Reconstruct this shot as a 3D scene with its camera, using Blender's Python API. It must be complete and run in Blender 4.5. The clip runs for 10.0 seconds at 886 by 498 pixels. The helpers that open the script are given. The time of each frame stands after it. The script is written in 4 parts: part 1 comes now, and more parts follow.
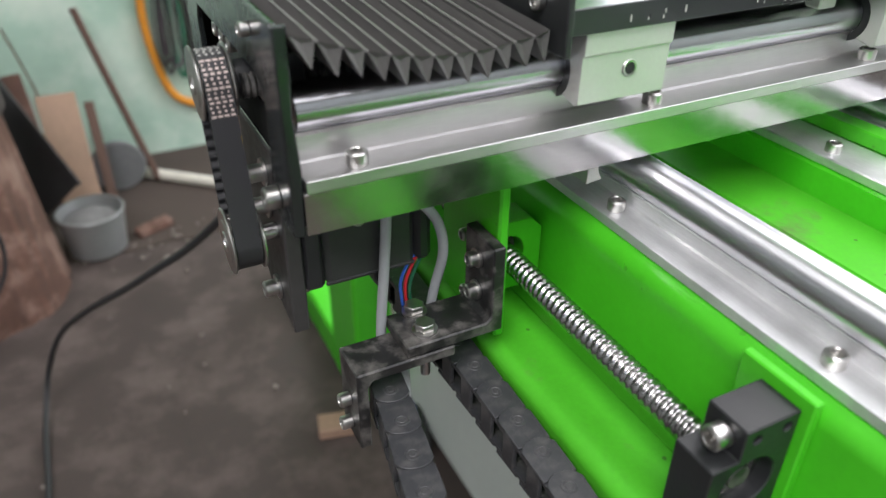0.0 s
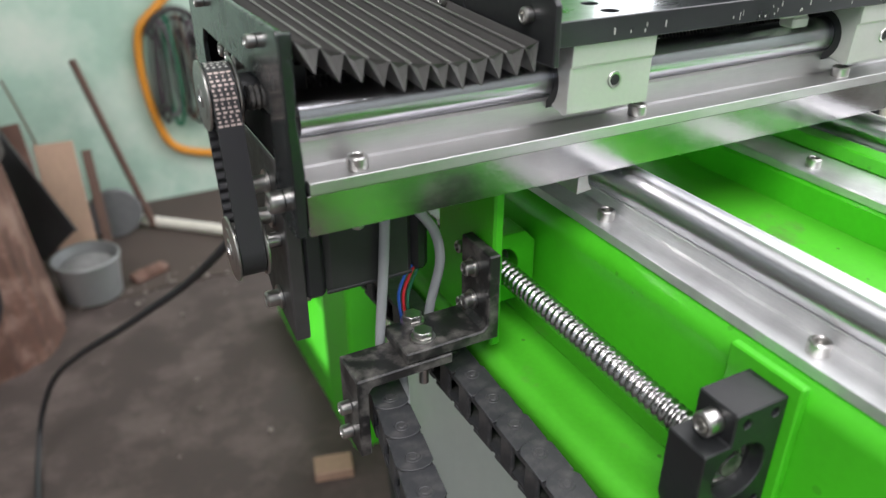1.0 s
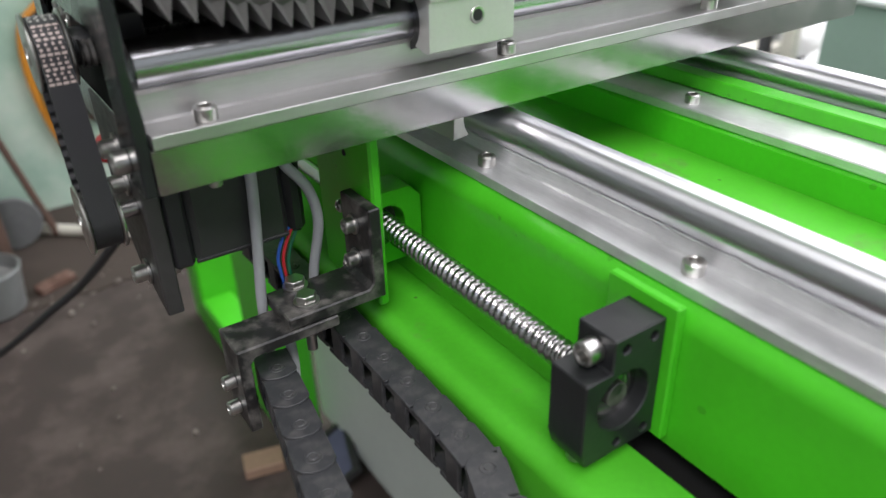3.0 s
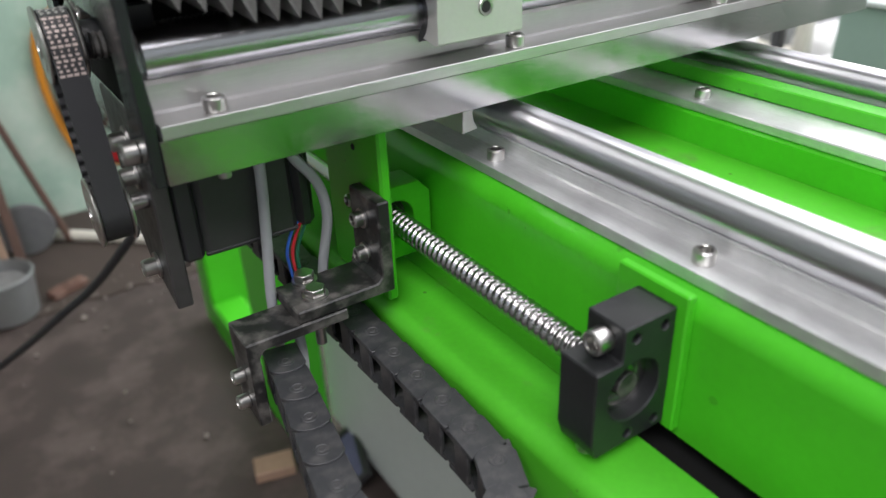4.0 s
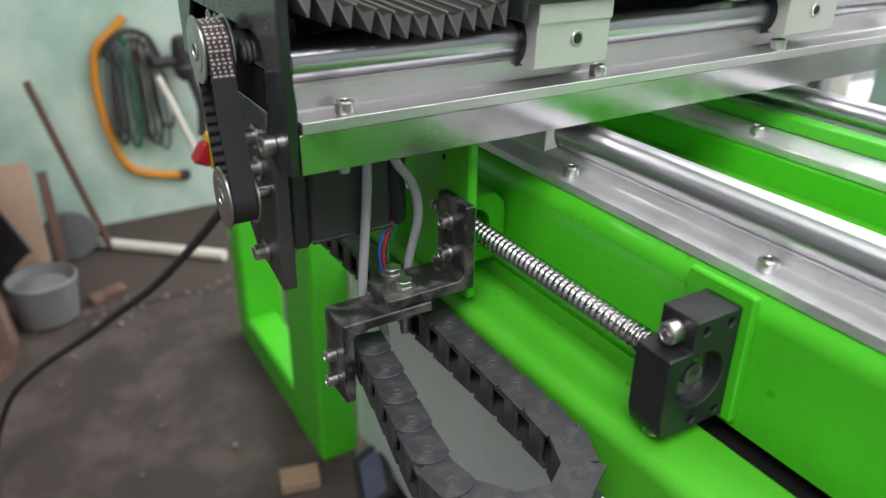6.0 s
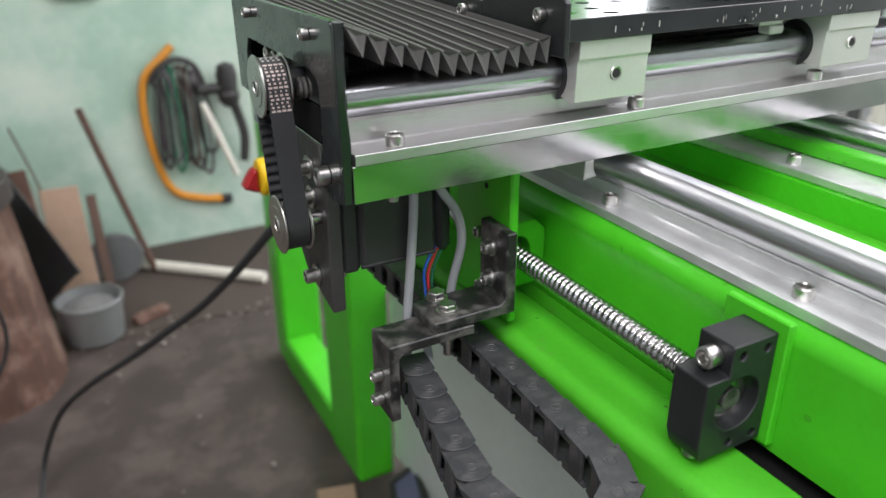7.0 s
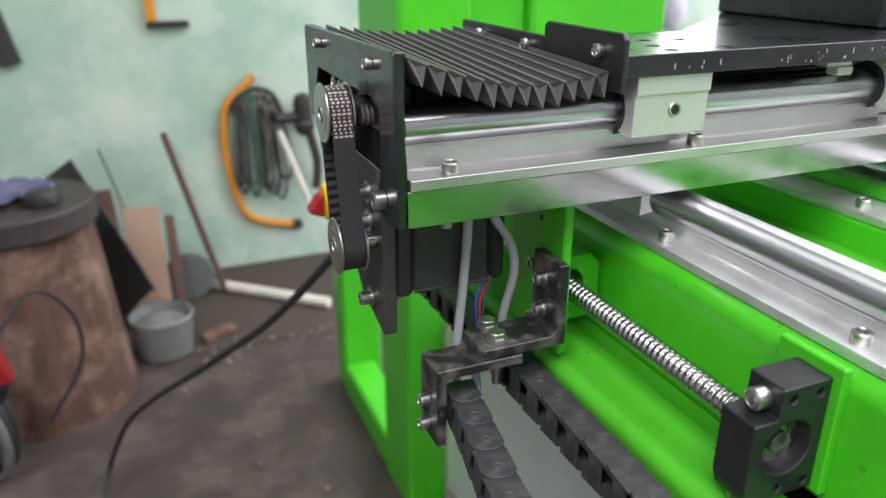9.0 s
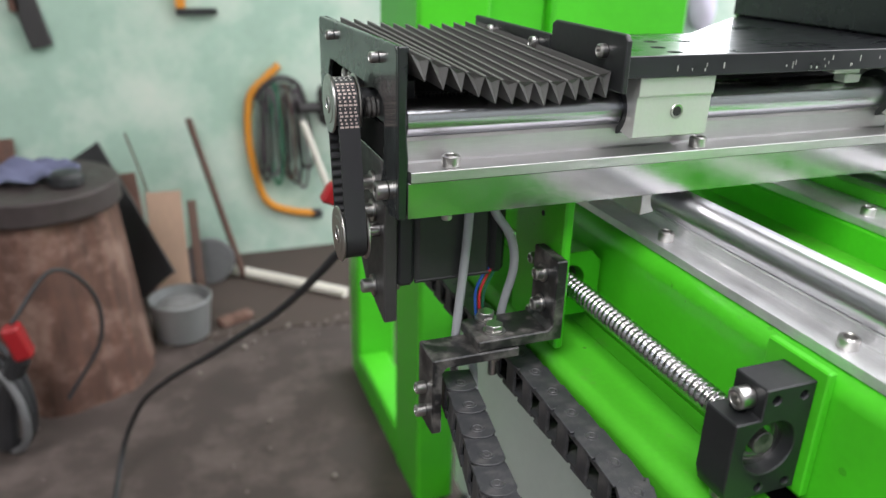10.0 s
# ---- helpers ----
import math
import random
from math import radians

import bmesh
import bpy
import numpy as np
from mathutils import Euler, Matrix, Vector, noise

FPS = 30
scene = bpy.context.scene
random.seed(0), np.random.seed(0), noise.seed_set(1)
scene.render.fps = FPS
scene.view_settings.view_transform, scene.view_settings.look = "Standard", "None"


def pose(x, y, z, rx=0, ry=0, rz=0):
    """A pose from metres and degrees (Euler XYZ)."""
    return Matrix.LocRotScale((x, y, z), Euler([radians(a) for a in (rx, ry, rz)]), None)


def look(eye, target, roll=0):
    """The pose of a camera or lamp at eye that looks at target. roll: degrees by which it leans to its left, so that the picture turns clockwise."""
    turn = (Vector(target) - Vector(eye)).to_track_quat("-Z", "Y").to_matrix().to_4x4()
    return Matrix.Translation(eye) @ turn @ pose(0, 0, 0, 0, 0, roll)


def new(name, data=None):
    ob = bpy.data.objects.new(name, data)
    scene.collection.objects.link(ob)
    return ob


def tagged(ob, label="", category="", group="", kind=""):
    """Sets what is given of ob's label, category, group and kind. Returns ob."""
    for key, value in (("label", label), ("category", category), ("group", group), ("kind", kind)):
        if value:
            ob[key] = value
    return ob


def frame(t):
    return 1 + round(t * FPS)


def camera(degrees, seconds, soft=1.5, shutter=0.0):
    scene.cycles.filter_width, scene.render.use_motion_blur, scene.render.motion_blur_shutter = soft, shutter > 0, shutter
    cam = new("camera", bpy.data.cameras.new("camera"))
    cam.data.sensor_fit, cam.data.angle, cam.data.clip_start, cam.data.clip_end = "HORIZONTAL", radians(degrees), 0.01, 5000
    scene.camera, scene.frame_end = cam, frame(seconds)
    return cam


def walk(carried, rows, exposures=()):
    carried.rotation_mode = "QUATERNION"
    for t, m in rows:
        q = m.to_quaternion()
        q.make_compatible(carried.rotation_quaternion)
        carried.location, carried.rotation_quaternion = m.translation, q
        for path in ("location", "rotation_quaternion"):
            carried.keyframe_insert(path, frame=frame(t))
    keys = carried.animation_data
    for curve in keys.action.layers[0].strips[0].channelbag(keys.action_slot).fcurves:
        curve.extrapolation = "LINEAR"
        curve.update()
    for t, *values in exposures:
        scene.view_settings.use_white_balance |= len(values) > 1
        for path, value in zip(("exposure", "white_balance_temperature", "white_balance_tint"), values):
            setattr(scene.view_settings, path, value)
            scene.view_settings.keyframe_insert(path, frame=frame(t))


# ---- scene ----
cam = camera(61.0, 10.0)
PATH = [
    (0, (-0.0719, -0.2646, 1.0646), (0.0796, 0.0368, 0.8497), 0.28),
    (0.5, (-0.0752, -0.2742, 1.0594), (0.0789, 0.0357, 0.8587), -0.40),
    (1, (-0.0829, -0.2832, 1.0531), (0.0776, 0.0289, 0.8611), -0.14),
    (1.5, (-0.0678, -0.2904, 1.0327), (0.1131, 0.0077, 0.8368), -0.71),
    (2, (-0.0640, -0.2953, 1.0251), (0.1161, -0.0015, 0.8220), -1.91),
    (2.5, (-0.0596, -0.2916, 1.0329), (0.1321, -0.0025, 0.8338), -1.53),
    (4, (-0.0606, -0.2942, 1.0242), (0.1268, 0.0007, 0.8295), -2.35),
    (4.5, (-0.0770, -0.3012, 1.0279), (0.1099, -0.0006, 0.8415), -1.06),
    (5, (-0.0862, -0.3054, 1.0280), (0.1023, -0.0035, 0.8453), -0.34),
    (5.5, (-0.1011, -0.3085, 1.0244), (0.0868, -0.0053, 0.8435), 0.58),
    (7, (-0.1242, -0.3245, 1.0359), (0.0464, -0.0033, 0.8694), -0.45),
    (7.5, (-0.1277, -0.3254, 1.0356), (0.0346, 0.0030, 0.8750), 0.02),
    (8, (-0.1254, -0.3299, 1.0353), (0.0290, 0.0051, 0.8808), 0.09),
    (8.5, (-0.1237, -0.3328, 1.0359), (0.0206, 0.0087, 0.8859), -0.22),
    (9, (-0.1207, -0.3346, 1.0351), (0.0213, 0.0081, 0.8853), -0.00),
    (9.5, (-0.1142, -0.3415, 1.0382), (0.0248, 0.0029, 0.8895), 0.26),
    (10, (-0.1131, -0.3469, 1.0368), (0.0181, -0.0011, 0.8843), 1.48),
]
walk(cam, [(t, look(eye, target, roll)) for t, eye, target, roll in PATH],
     [(0, 0.29), (1, 0.27), (2, 0.09), (4, 0.04), (5.5, 0.07), (7, 0.24), (8.5, 0.31), (10, 0.31)])
cam.data.dof.use_dof, cam.data.dof.focus_distance, cam.data.dof.aperture_fstop = True, 0.40, 8.0

# ---- light ----
world = bpy.data.worlds.new("world")
scene.world = world
world.use_nodes = True
wn = world.node_tree
sky = wn.nodes.new("ShaderNodeTexSky")
sky.sky_type, sky.sun_disc, sky.sun_elevation, sky.sun_rotation = "NISHITA", False, radians(38), radians(70)
wn.nodes["Background"].inputs[1].default_value = 0.15
wn.links.new(sky.outputs[0], wn.nodes["Background"].inputs[0])


def area(name, m, size, size_y, power, colour):
    lamp = bpy.data.lights.new(name, "AREA")
    lamp.shape, lamp.size, lamp.size_y, lamp.energy, lamp.color = "RECTANGLE", size, size_y, power, colour
    ob = new(name, lamp)
    ob.matrix_world = m
    return ob


# daylight through the wide doorway; the other four lamps are added out of view
area("doorway_light", look((3.55, 0.35, 1.5), (0.0, 0.35, 1.5)), 3.4, 2.7, 72, (1.0, 0.965, 0.985))
area("front_fill", look((-1.4, -2.9, 1.95), (-1.4, 0.0, 1.6)), 2.2, 1.3, 10, (1.0, 0.965, 0.985))
area("north_fill", look((2.2, 2.145, 1.86), (2.2, 0.0, 1.86)), 2.4, 1.6, 62, (0.96, 0.97, 1.0))
area("overhead_fill", look((1.85, -0.45, 3.09), (1.85, -0.45, 0.0)), 2.5, 4.0, 118, (1.0, 0.965, 0.98))
area("left_overhead_fill", look((-1.15, -1.35, 3.09), (-1.15, -1.35, 0.0)), 1.7, 1.7, 92, (1.0, 0.965, 0.98))


# ---- materials ----
def material(name, colour, rough=0.5, metal=0.0, grain=0.12, scale=40.0, bump=0.1, stain=0.15, stain_scale=4.0, coat=0.0, stretch=(1, 1, 1), spec=0.5, dust=None, wave=0.0, speck=0.0):
    m = bpy.data.materials.new(name)
    m.use_nodes = True
    nt = m.node_tree
    b = nt.nodes["Principled BSDF"]
    co = nt.nodes.new("ShaderNodeTexCoord")
    mp = nt.nodes.new("ShaderNodeMapping")
    mp.inputs["Scale"].default_value = stretch
    nt.links.new(co.outputs["Object"], mp.inputs[0])
    fine = nt.nodes.new("ShaderNodeTexNoise")
    fine.inputs["Scale"].default_value, fine.inputs["Detail"].default_value = scale, 6.0
    wide = nt.nodes.new("ShaderNodeTexNoise")
    wide.inputs["Scale"].default_value, wide.inputs["Detail"].default_value, wide.inputs["Roughness"].default_value = stain_scale, 5.0, 0.65
    nt.links.new(mp.outputs[0], fine.inputs[0])
    nt.links.new(co.outputs["Object"], wide.inputs[0])
    info = nt.nodes.new("ShaderNodeObjectInfo")

    def mathn(op, a, c):
        n = nt.nodes.new("ShaderNodeMath")
        n.operation = op
        for k, v in enumerate((a, c)):
            if isinstance(v, (int, float)):
                n.inputs[k].default_value = v
            else:
                nt.links.new(v, n.inputs[k])
        return n.outputs[0]

    f = mathn("MULTIPLY", mathn("SUBTRACT", fine.outputs[0], 0.5), grain * 2)
    w = mathn("MULTIPLY", mathn("SUBTRACT", wide.outputs[0], 0.5), stain * 2)
    r = mathn("MULTIPLY", mathn("SUBTRACT", info.outputs["Random"], 0.5), 0.08)
    total = mathn("ADD", mathn("ADD", mathn("ADD", f, w), r), 1.0)
    hsv = nt.nodes.new("ShaderNodeHueSaturation")
    hsv.inputs["Color"].default_value = (*colour, 1)
    nt.links.new(total, hsv.inputs["Value"])
    out = hsv.outputs[0]
    if dust:
        ramp = nt.nodes.new("ShaderNodeValToRGB")
        ramp.color_ramp.elements[0].position, ramp.color_ramp.elements[1].position = dust[1], dust[2]
        nt.links.new(wide.outputs[0], ramp.inputs[0])
        mix = nt.nodes.new("ShaderNodeMix")
        mix.data_type = "RGBA"
        mix.inputs[7].default_value = (*dust[0], 1)
        nt.links.new(ramp.outputs[0], mix.inputs[0])
        nt.links.new(out, mix.inputs[6])
        out = mix.outputs[2]
    if speck:
        vor = nt.nodes.new("ShaderNodeTexVoronoi")
        vor.inputs["Scale"].default_value = 85.0
        nt.links.new(co.outputs["Object"], vor.inputs["Vector"])
        patch = nt.nodes.new("ShaderNodeTexNoise")
        patch.inputs["Scale"].default_value, patch.inputs["Detail"].default_value = 38.0, 3.0
        nt.links.new(co.outputs["Object"], patch.inputs[0])
        size = mathn("MULTIPLY", mathn("SUBTRACT", patch.outputs[0], 0.50), 0.9)
        dot = mathn("LESS_THAN", vor.outputs["Distance"], size)
        mix = nt.nodes.new("ShaderNodeMix")
        mix.data_type = "RGBA"
        mix.inputs[7].default_value = (0.03, 0.05, 0.015, 1)
        nt.links.new(mathn("MULTIPLY", dot, speck), mix.inputs[0])
        nt.links.new(out, mix.inputs[6])
        out = mix.outputs[2]
    nt.links.new(out, b.inputs["Base Color"])
    b.inputs["Metallic"].default_value = metal
    b.inputs["Specular IOR Level"].default_value = spec
    nt.links.new(mathn("ADD", mathn("MULTIPLY", f, 0.6), mathn("ADD", mathn("MULTIPLY", w, 0.5), rough)), b.inputs["Roughness"])
    b.inputs["Coat Weight"].default_value = coat
    b.inputs["Coat Roughness"].default_value = 0.12
    if wave:
        wv = nt.nodes.new("ShaderNodeBump")
        wv.inputs["Strength"].default_value, wv.inputs["Distance"].default_value = wave, 0.004
        nt.links.new(wide.outputs[0], wv.inputs["Height"])
        nt.links.new(wv.outputs[0], b.inputs["Normal"])
    elif bump:
        bp = nt.nodes.new("ShaderNodeBump")
        bp.inputs["Strength"].default_value, bp.inputs["Distance"].default_value = bump, 0.001
        nt.links.new(fine.outputs[0], bp.inputs["Height"])
        nt.links.new(bp.outputs[0], b.inputs["Normal"])
    return m


GREEN = material("green_paint", (0.062, 0.47, 0.016), 0.34, 0, 0.08, 250, 0.06, 0.20, 14, coat=0.12, speck=0.28)
GREEN_LEDGE = material("dusty_green_paint", (0.070, 0.43, 0.018), 0.55, 0, 0.10, 300, 0.06, 0.25, 22, spec=0.35, dust=((0.13, 0.17, 0.07), 0.55, 0.78), speck=0.6)
ALU = material("milled_aluminium", (0.46, 0.45, 0.445), 0.19, 1.0, 0.12, 90, 0.03, 0.34, 22, stretch=(1, 18, 18), wave=0.07)
ALU_Y = material("milled_aluminium_rail", (0.76, 0.76, 0.765), 0.46, 0.8, 0.16, 90, 0.03, 0.38, 24, stretch=(18, 1, 18))
ALU_X = material("brushed_aluminium_rail", (0.60, 0.59, 0.585), 0.40, 1.0, 0.10, 90, 0.03, 0.16, 28, stretch=(1, 18, 18))
ALU_BLOCK = material("satin_aluminium", (0.56, 0.565, 0.53), 0.42, 0.55, 0.05, 500, 0.05, 0.06, 30)
CHROME = material("ground_steel", (0.70, 0.70, 0.73), 0.34, 1.0, 0.0, 300, 0.0, 0.03, 30)
CHROME_X = material("ground_steel_cross", (0.52, 0.52, 0.55), 0.25, 1.0, 0.0, 300, 0.0, 0.03, 30)
for ground, axis in ((CHROME, "Y"), (CHROME_X, "X")):
    tangent = ground.node_tree.nodes.new("ShaderNodeTangent")
    tangent.direction_type, tangent.axis = "RADIAL", axis
    bsdf = ground.node_tree.nodes["Principled BSDF"]
    bsdf.inputs["Anisotropic"].default_value, bsdf.inputs["Anisotropic Rotation"].default_value = 0.9, 0.25
    ground.node_tree.links.new(tangent.outputs[0], bsdf.inputs["Tangent"])
SCREW = material("thread_steel", (0.42, 0.415, 0.41), 0.25, 1.0, 0.06, 300, 0.02, 0.10, 40)
BOLT = material("zinc_steel", (0.52, 0.51, 0.49), 0.32, 1.0, 0.10, 400, 0.03, 0.15, 90)
BLACK = material("black_anodised", (0.017, 0.018, 0.019), 0.38, 0, 0.2, 300, 0.05, 0.3, 30)
BLACK_GLOSS = material("black_enamel", (0.012, 0.015, 0.015), 0.25, 0, 0.2, 120, 0.05, 0.45, 35, coat=0.3)
TABLETOP = material("polished_black_plate", (0.012, 0.012, 0.015), 0.32, 0, 0.2, 60, 0.05, 0.5, 18, coat=0.3, stretch=(1, 6, 1))
MOTOR = material("motor_paint", (0.034, 0.036, 0.034), 0.45, 0, 0.2, 200, 0.05, 0.3, 30)
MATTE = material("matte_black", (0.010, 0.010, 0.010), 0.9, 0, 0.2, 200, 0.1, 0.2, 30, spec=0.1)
DUSTY = material("dusty_black_steel", (0.014, 0.014, 0.014), 0.42, 0, 0.25, 300, 0.08, 0.4, 70, dust=((0.135, 0.127, 0.117), 0.47, 0.70))
PLASTIC = material("black_nylon", (0.030, 0.031, 0.034), 0.50, 0, 0.15, 400, 0.08, 0.25, 85, dust=((0.098, 0.093, 0.089), 0.46, 0.80))
RUBBER = material("belt_rubber", (0.022, 0.022, 0.024), 0.55, 0, 0.12, 500, 0.06, 0.15, 40)
BELLOW = material("bellows_cloth", (0.092, 0.088, 0.085), 0.55, 0, 0.25, 900, 0.10, 0.25, 40)
CABLE = material("grey_sheath", (0.33, 0.34, 0.35), 0.50, 0, 0.05, 300, 0.02, 0.1, 60)
BLUE = material("blue_wire", (0.02, 0.10, 0.45), 0.4, 0, 0.05, 300, 0, 0.05)
RED = material("red_wire", (0.50, 0.02, 0.03), 0.4, 0, 0.05, 300, 0, 0.05)
DKGREEN = material("dark_green_wire", (0.01, 0.12, 0.06), 0.4, 0, 0.05, 300, 0, 0.05)
WALL = material("green_limewash", (0.375, 0.52, 0.425), 0.85, 0, 0.08, 40, 0.25, 0.28, 3.2, dust=((0.56, 0.62, 0.54), 0.44, 0.68))
CONCRETE = material("dusty_concrete", (0.057, 0.042, 0.037), 0.80, 0, 0.34, 70, 0.35, 0.60, 6.5, dust=((0.114, 0.088, 0.079), 0.47, 0.70))
# dark tone for the unseen walls, to cut fill and dim reflections
WALL_DARK = material("darkened_plaster", (0.20, 0.21, 0.20), 0.9, 0, 0.15, 40, 0.25, 0.25, 2.0)
DULL = material("dull_grey_steel", (0.13, 0.13, 0.132), 0.6, 0.1, 0.2, 60, 0.1, 0.3, 8)
PLATE = material("dark_plate_steel", (0.045, 0.043, 0.042), 0.5, 0.2, 0.25, 200, 0.1, 0.35, 30)
CEILING = material("roof_boards", (0.55, 0.55, 0.52), 0.85, 0, 0.1, 20, 0.2, 0.1)
BARK = material("stump_wood", (0.115, 0.058, 0.042), 0.85, 0, 0.7, 12, 1.0, 1.0, 8, stretch=(5, 5, 0.35), dust=((0.235, 0.150, 0.120), 0.49, 0.66))
WOOD = material("raw_board", (0.31, 0.20, 0.14), 0.7, 0, 0.2, 16, 0.3, 0.2, 6, stretch=(6, 6, 0.8))
RUST = material("rusty_steel", (0.10, 0.055, 0.04), 0.65, 0.3, 0.3, 40, 0.3, 0.3, 8)
DARK_STEEL = material("dark_sheet_steel", (0.030, 0.030, 0.032), 0.45, 0.2, 0.2, 60, 0.1, 0.3, 6)
OLD_IRON = material("old_iron", (0.050, 0.038, 0.037), 0.55, 0.2, 0.4, 40, 0.3, 0.5, 12)
GALV = material("galvanised_steel", (0.27, 0.275, 0.275), 0.5, 0.5, 0.12, 40, 0.1, 0.2, 8)
PALE = material("pale_timber", (0.70, 0.66, 0.58), 0.6, 0, 0.12, 30, 0.2, 0.15, 8)
ORANGE = material("orange_enamel", (0.62, 0.24, 0.02), 0.45, 0, 0.08, 60, 0.05, 0.1)
YELLOW = material("yellow_plastic", (0.75, 0.47, 0.01), 0.4, 0, 0.05, 60, 0, 0.05)
REDP = material("red_plastic", (0.30, 0.010, 0.014), 0.40, 0, 0.05, 60, 0, 0.05)
CORD = material("faded_cord", (0.11, 0.085, 0.10), 0.7, 0, 0.3, 60, 0.2, 0.3, 20)
BAG = material("dark_tools", (0.035, 0.032, 0.032), 0.6, 0.1, 0.4, 40, 0.3, 0.4, 15)
GREY_PAINT = material("grey_hammer_paint", (0.56, 0.60, 0.575), 0.40, 0, 0.08, 90, 0.08, 0.12, 6)
SAGE = material("sage_paint", (0.22, 0.31, 0.26), 0.45, 0, 0.06, 60, 0.05, 0.1, 5)
SACK = material("white_woven_sack", (0.78, 0.76, 0.76), 0.8, 0, 0.08, 200, 0.3, 0.15, 12)
PRINT = material("white_print", (0.48, 0.47, 0.44), 0.6, 0, 0.1, 300, 0, 0.1)
PINK = material("print_label", (0.52, 0.42, 0.38), 0.6, 0, 0.1, 300, 0, 0.1)
GRIT = material("pale_grit", (0.20, 0.17, 0.15), 0.9, 0, 0.4, 200, 0.2, 0.4, 30)
DIRT = material("earth_floor", (0.060, 0.044, 0.036), 0.9, 0, 0.3, 50, 0.5, 0.35, 6)
CLOTH = material("blue_grey_rag", (0.11, 0.115, 0.19), 0.9, 0, 0.2, 200, 0.3, 0.3, 20)
CLOTH_GREY = material("grey_rubbish", (0.17, 0.165, 0.165), 0.9, 0, 0.4, 60, 0.5, 0.5, 25)
CLOTH_PALE = material("lilac_cloth", (0.55, 0.52, 0.62), 0.9, 0, 0.1, 100, 0.3, 0.15, 20)
HOLE = material("dark_hole", (0.008, 0.008, 0.008), 0.7, 0, 0.1, 100, 0, 0.1)


# ---- mesh helpers ----
def thing(name, label, category, at, group="", kind=""):
    ob = new(name)
    ob.empty_display_size = 0.02
    ob.location = at
    return tagged(ob, label, category, group, kind)


def finish(bm, name, mat, smooth=35):
    bmesh.ops.recalc_face_normals(bm, faces=bm.faces[:])
    me = bpy.data.meshes.new(name)
    if smooth:
        for f in bm.faces:
            f.smooth = True
        for e in bm.edges:
            if len(e.link_faces) == 2 and e.calc_face_angle(0) > radians(smooth):
                e.smooth = False
    bm.to_mesh(me)
    bm.free()
    me.materials.append(mat)
    return me


def world_place(ob):
    return Vector(ob.location) + (world_place(ob.parent) if ob.parent else Vector())


def part(name, bm, mat, parent=None, label="", smooth=35):
    made = isinstance(bm, bmesh.types.BMesh)
    ob = new(name, finish(bm, name, mat, smooth) if made else bm)
    if parent:
        ob.parent = parent
        ob.location = -world_place(parent)
    if smooth and made:
        wn_mod = ob.modifiers.new("weighted_normals", "WEIGHTED_NORMAL")
        wn_mod.keep_sharp, wn_mod.weight = True, 80
    return tagged(ob, label)


def solo(name, bm, mat, label, category, group="", kind="", smooth=35):
    return tagged(part(name, bm, mat, None, "", smooth), label, category, group, kind)


def box(x0, x1, y0, y1, z0, z1, bevel=0.0006, into=None, m=None, segs=1):
    bm = bmesh.new()
    bmesh.ops.create_cube(bm, size=1)
    for v in bm.verts:
        v.co = Vector(((x0 + x1) / 2 + v.co.x * (x1 - x0), (y0 + y1) / 2 + v.co.y * (y1 - y0), (z0 + z1) / 2 + v.co.z * (z1 - z0)))
    if bevel:
        bmesh.ops.bevel(bm, geom=bm.edges[:], offset=bevel, segments=segs, profile=0.5, affect="EDGES")
    if m is not None:
        bm.transform(m)
    return merge(into, bm)


def merge(into, bm):
    if into is None:
        return bm
    me = bpy.data.meshes.new("tmp")
    bm.to_mesh(me)
    bm.free()
    into.from_mesh(me)
    bpy.data.meshes.remove(me)
    return into


AX = {"x": Matrix.Rotation(radians(90), 4, "Y"), "y": Matrix.Rotation(radians(-90), 4, "X"), "z": Matrix.Identity(4)}


def lathe(profile, at, axis="z", segs=24, into=None, flip=False, ring=False):
    """Turn a profile of (along, radius) round an axis through at. ring: the profile closes on itself."""
    bm = bmesh.new()
    rings = []
    for h, r in profile:
        if r < 1e-7:
            rings.append([bm.verts.new((0, 0, h))])
        else:
            rings.append([bm.verts.new((r * math.cos(2 * math.pi * k / segs), r * math.sin(2 * math.pi * k / segs), h)) for k in range(segs)])
    for a, b in zip(rings, rings[1:]):
        for k in range(segs):
            q = [a[k % len(a)], a[(k + 1) % len(a)], b[(k + 1) % len(b)], b[k % len(b)]]
            q = [v for n, v in enumerate(q) if v not in q[:n]]
            if len(q) > 2:
                bm.faces.new(q)
    if ring:
        for k in range(segs):
            bm.faces.new((rings[-1][k], rings[-1][(k + 1) % segs], rings[0][(k + 1) % segs], rings[0][k]))
    else:
        for end, turned in ((rings[0], -1), (rings[-1], 1)):
            if len(end) > 1:
                bm.faces.new(end[::turned])
    bm.transform(Matrix.Translation(at) @ AX[axis] @ (Matrix.Rotation(math.pi, 4, "X") if flip else Matrix.Identity(4)))
    return merge(into, bm)


def rod(at, length, r, axis="z", segs=24, bevel=0.0004, into=None):
    return lathe([(0, r - bevel), (bevel, r), (length - bevel, r), (length, r - bevel)], at, axis, segs, into)


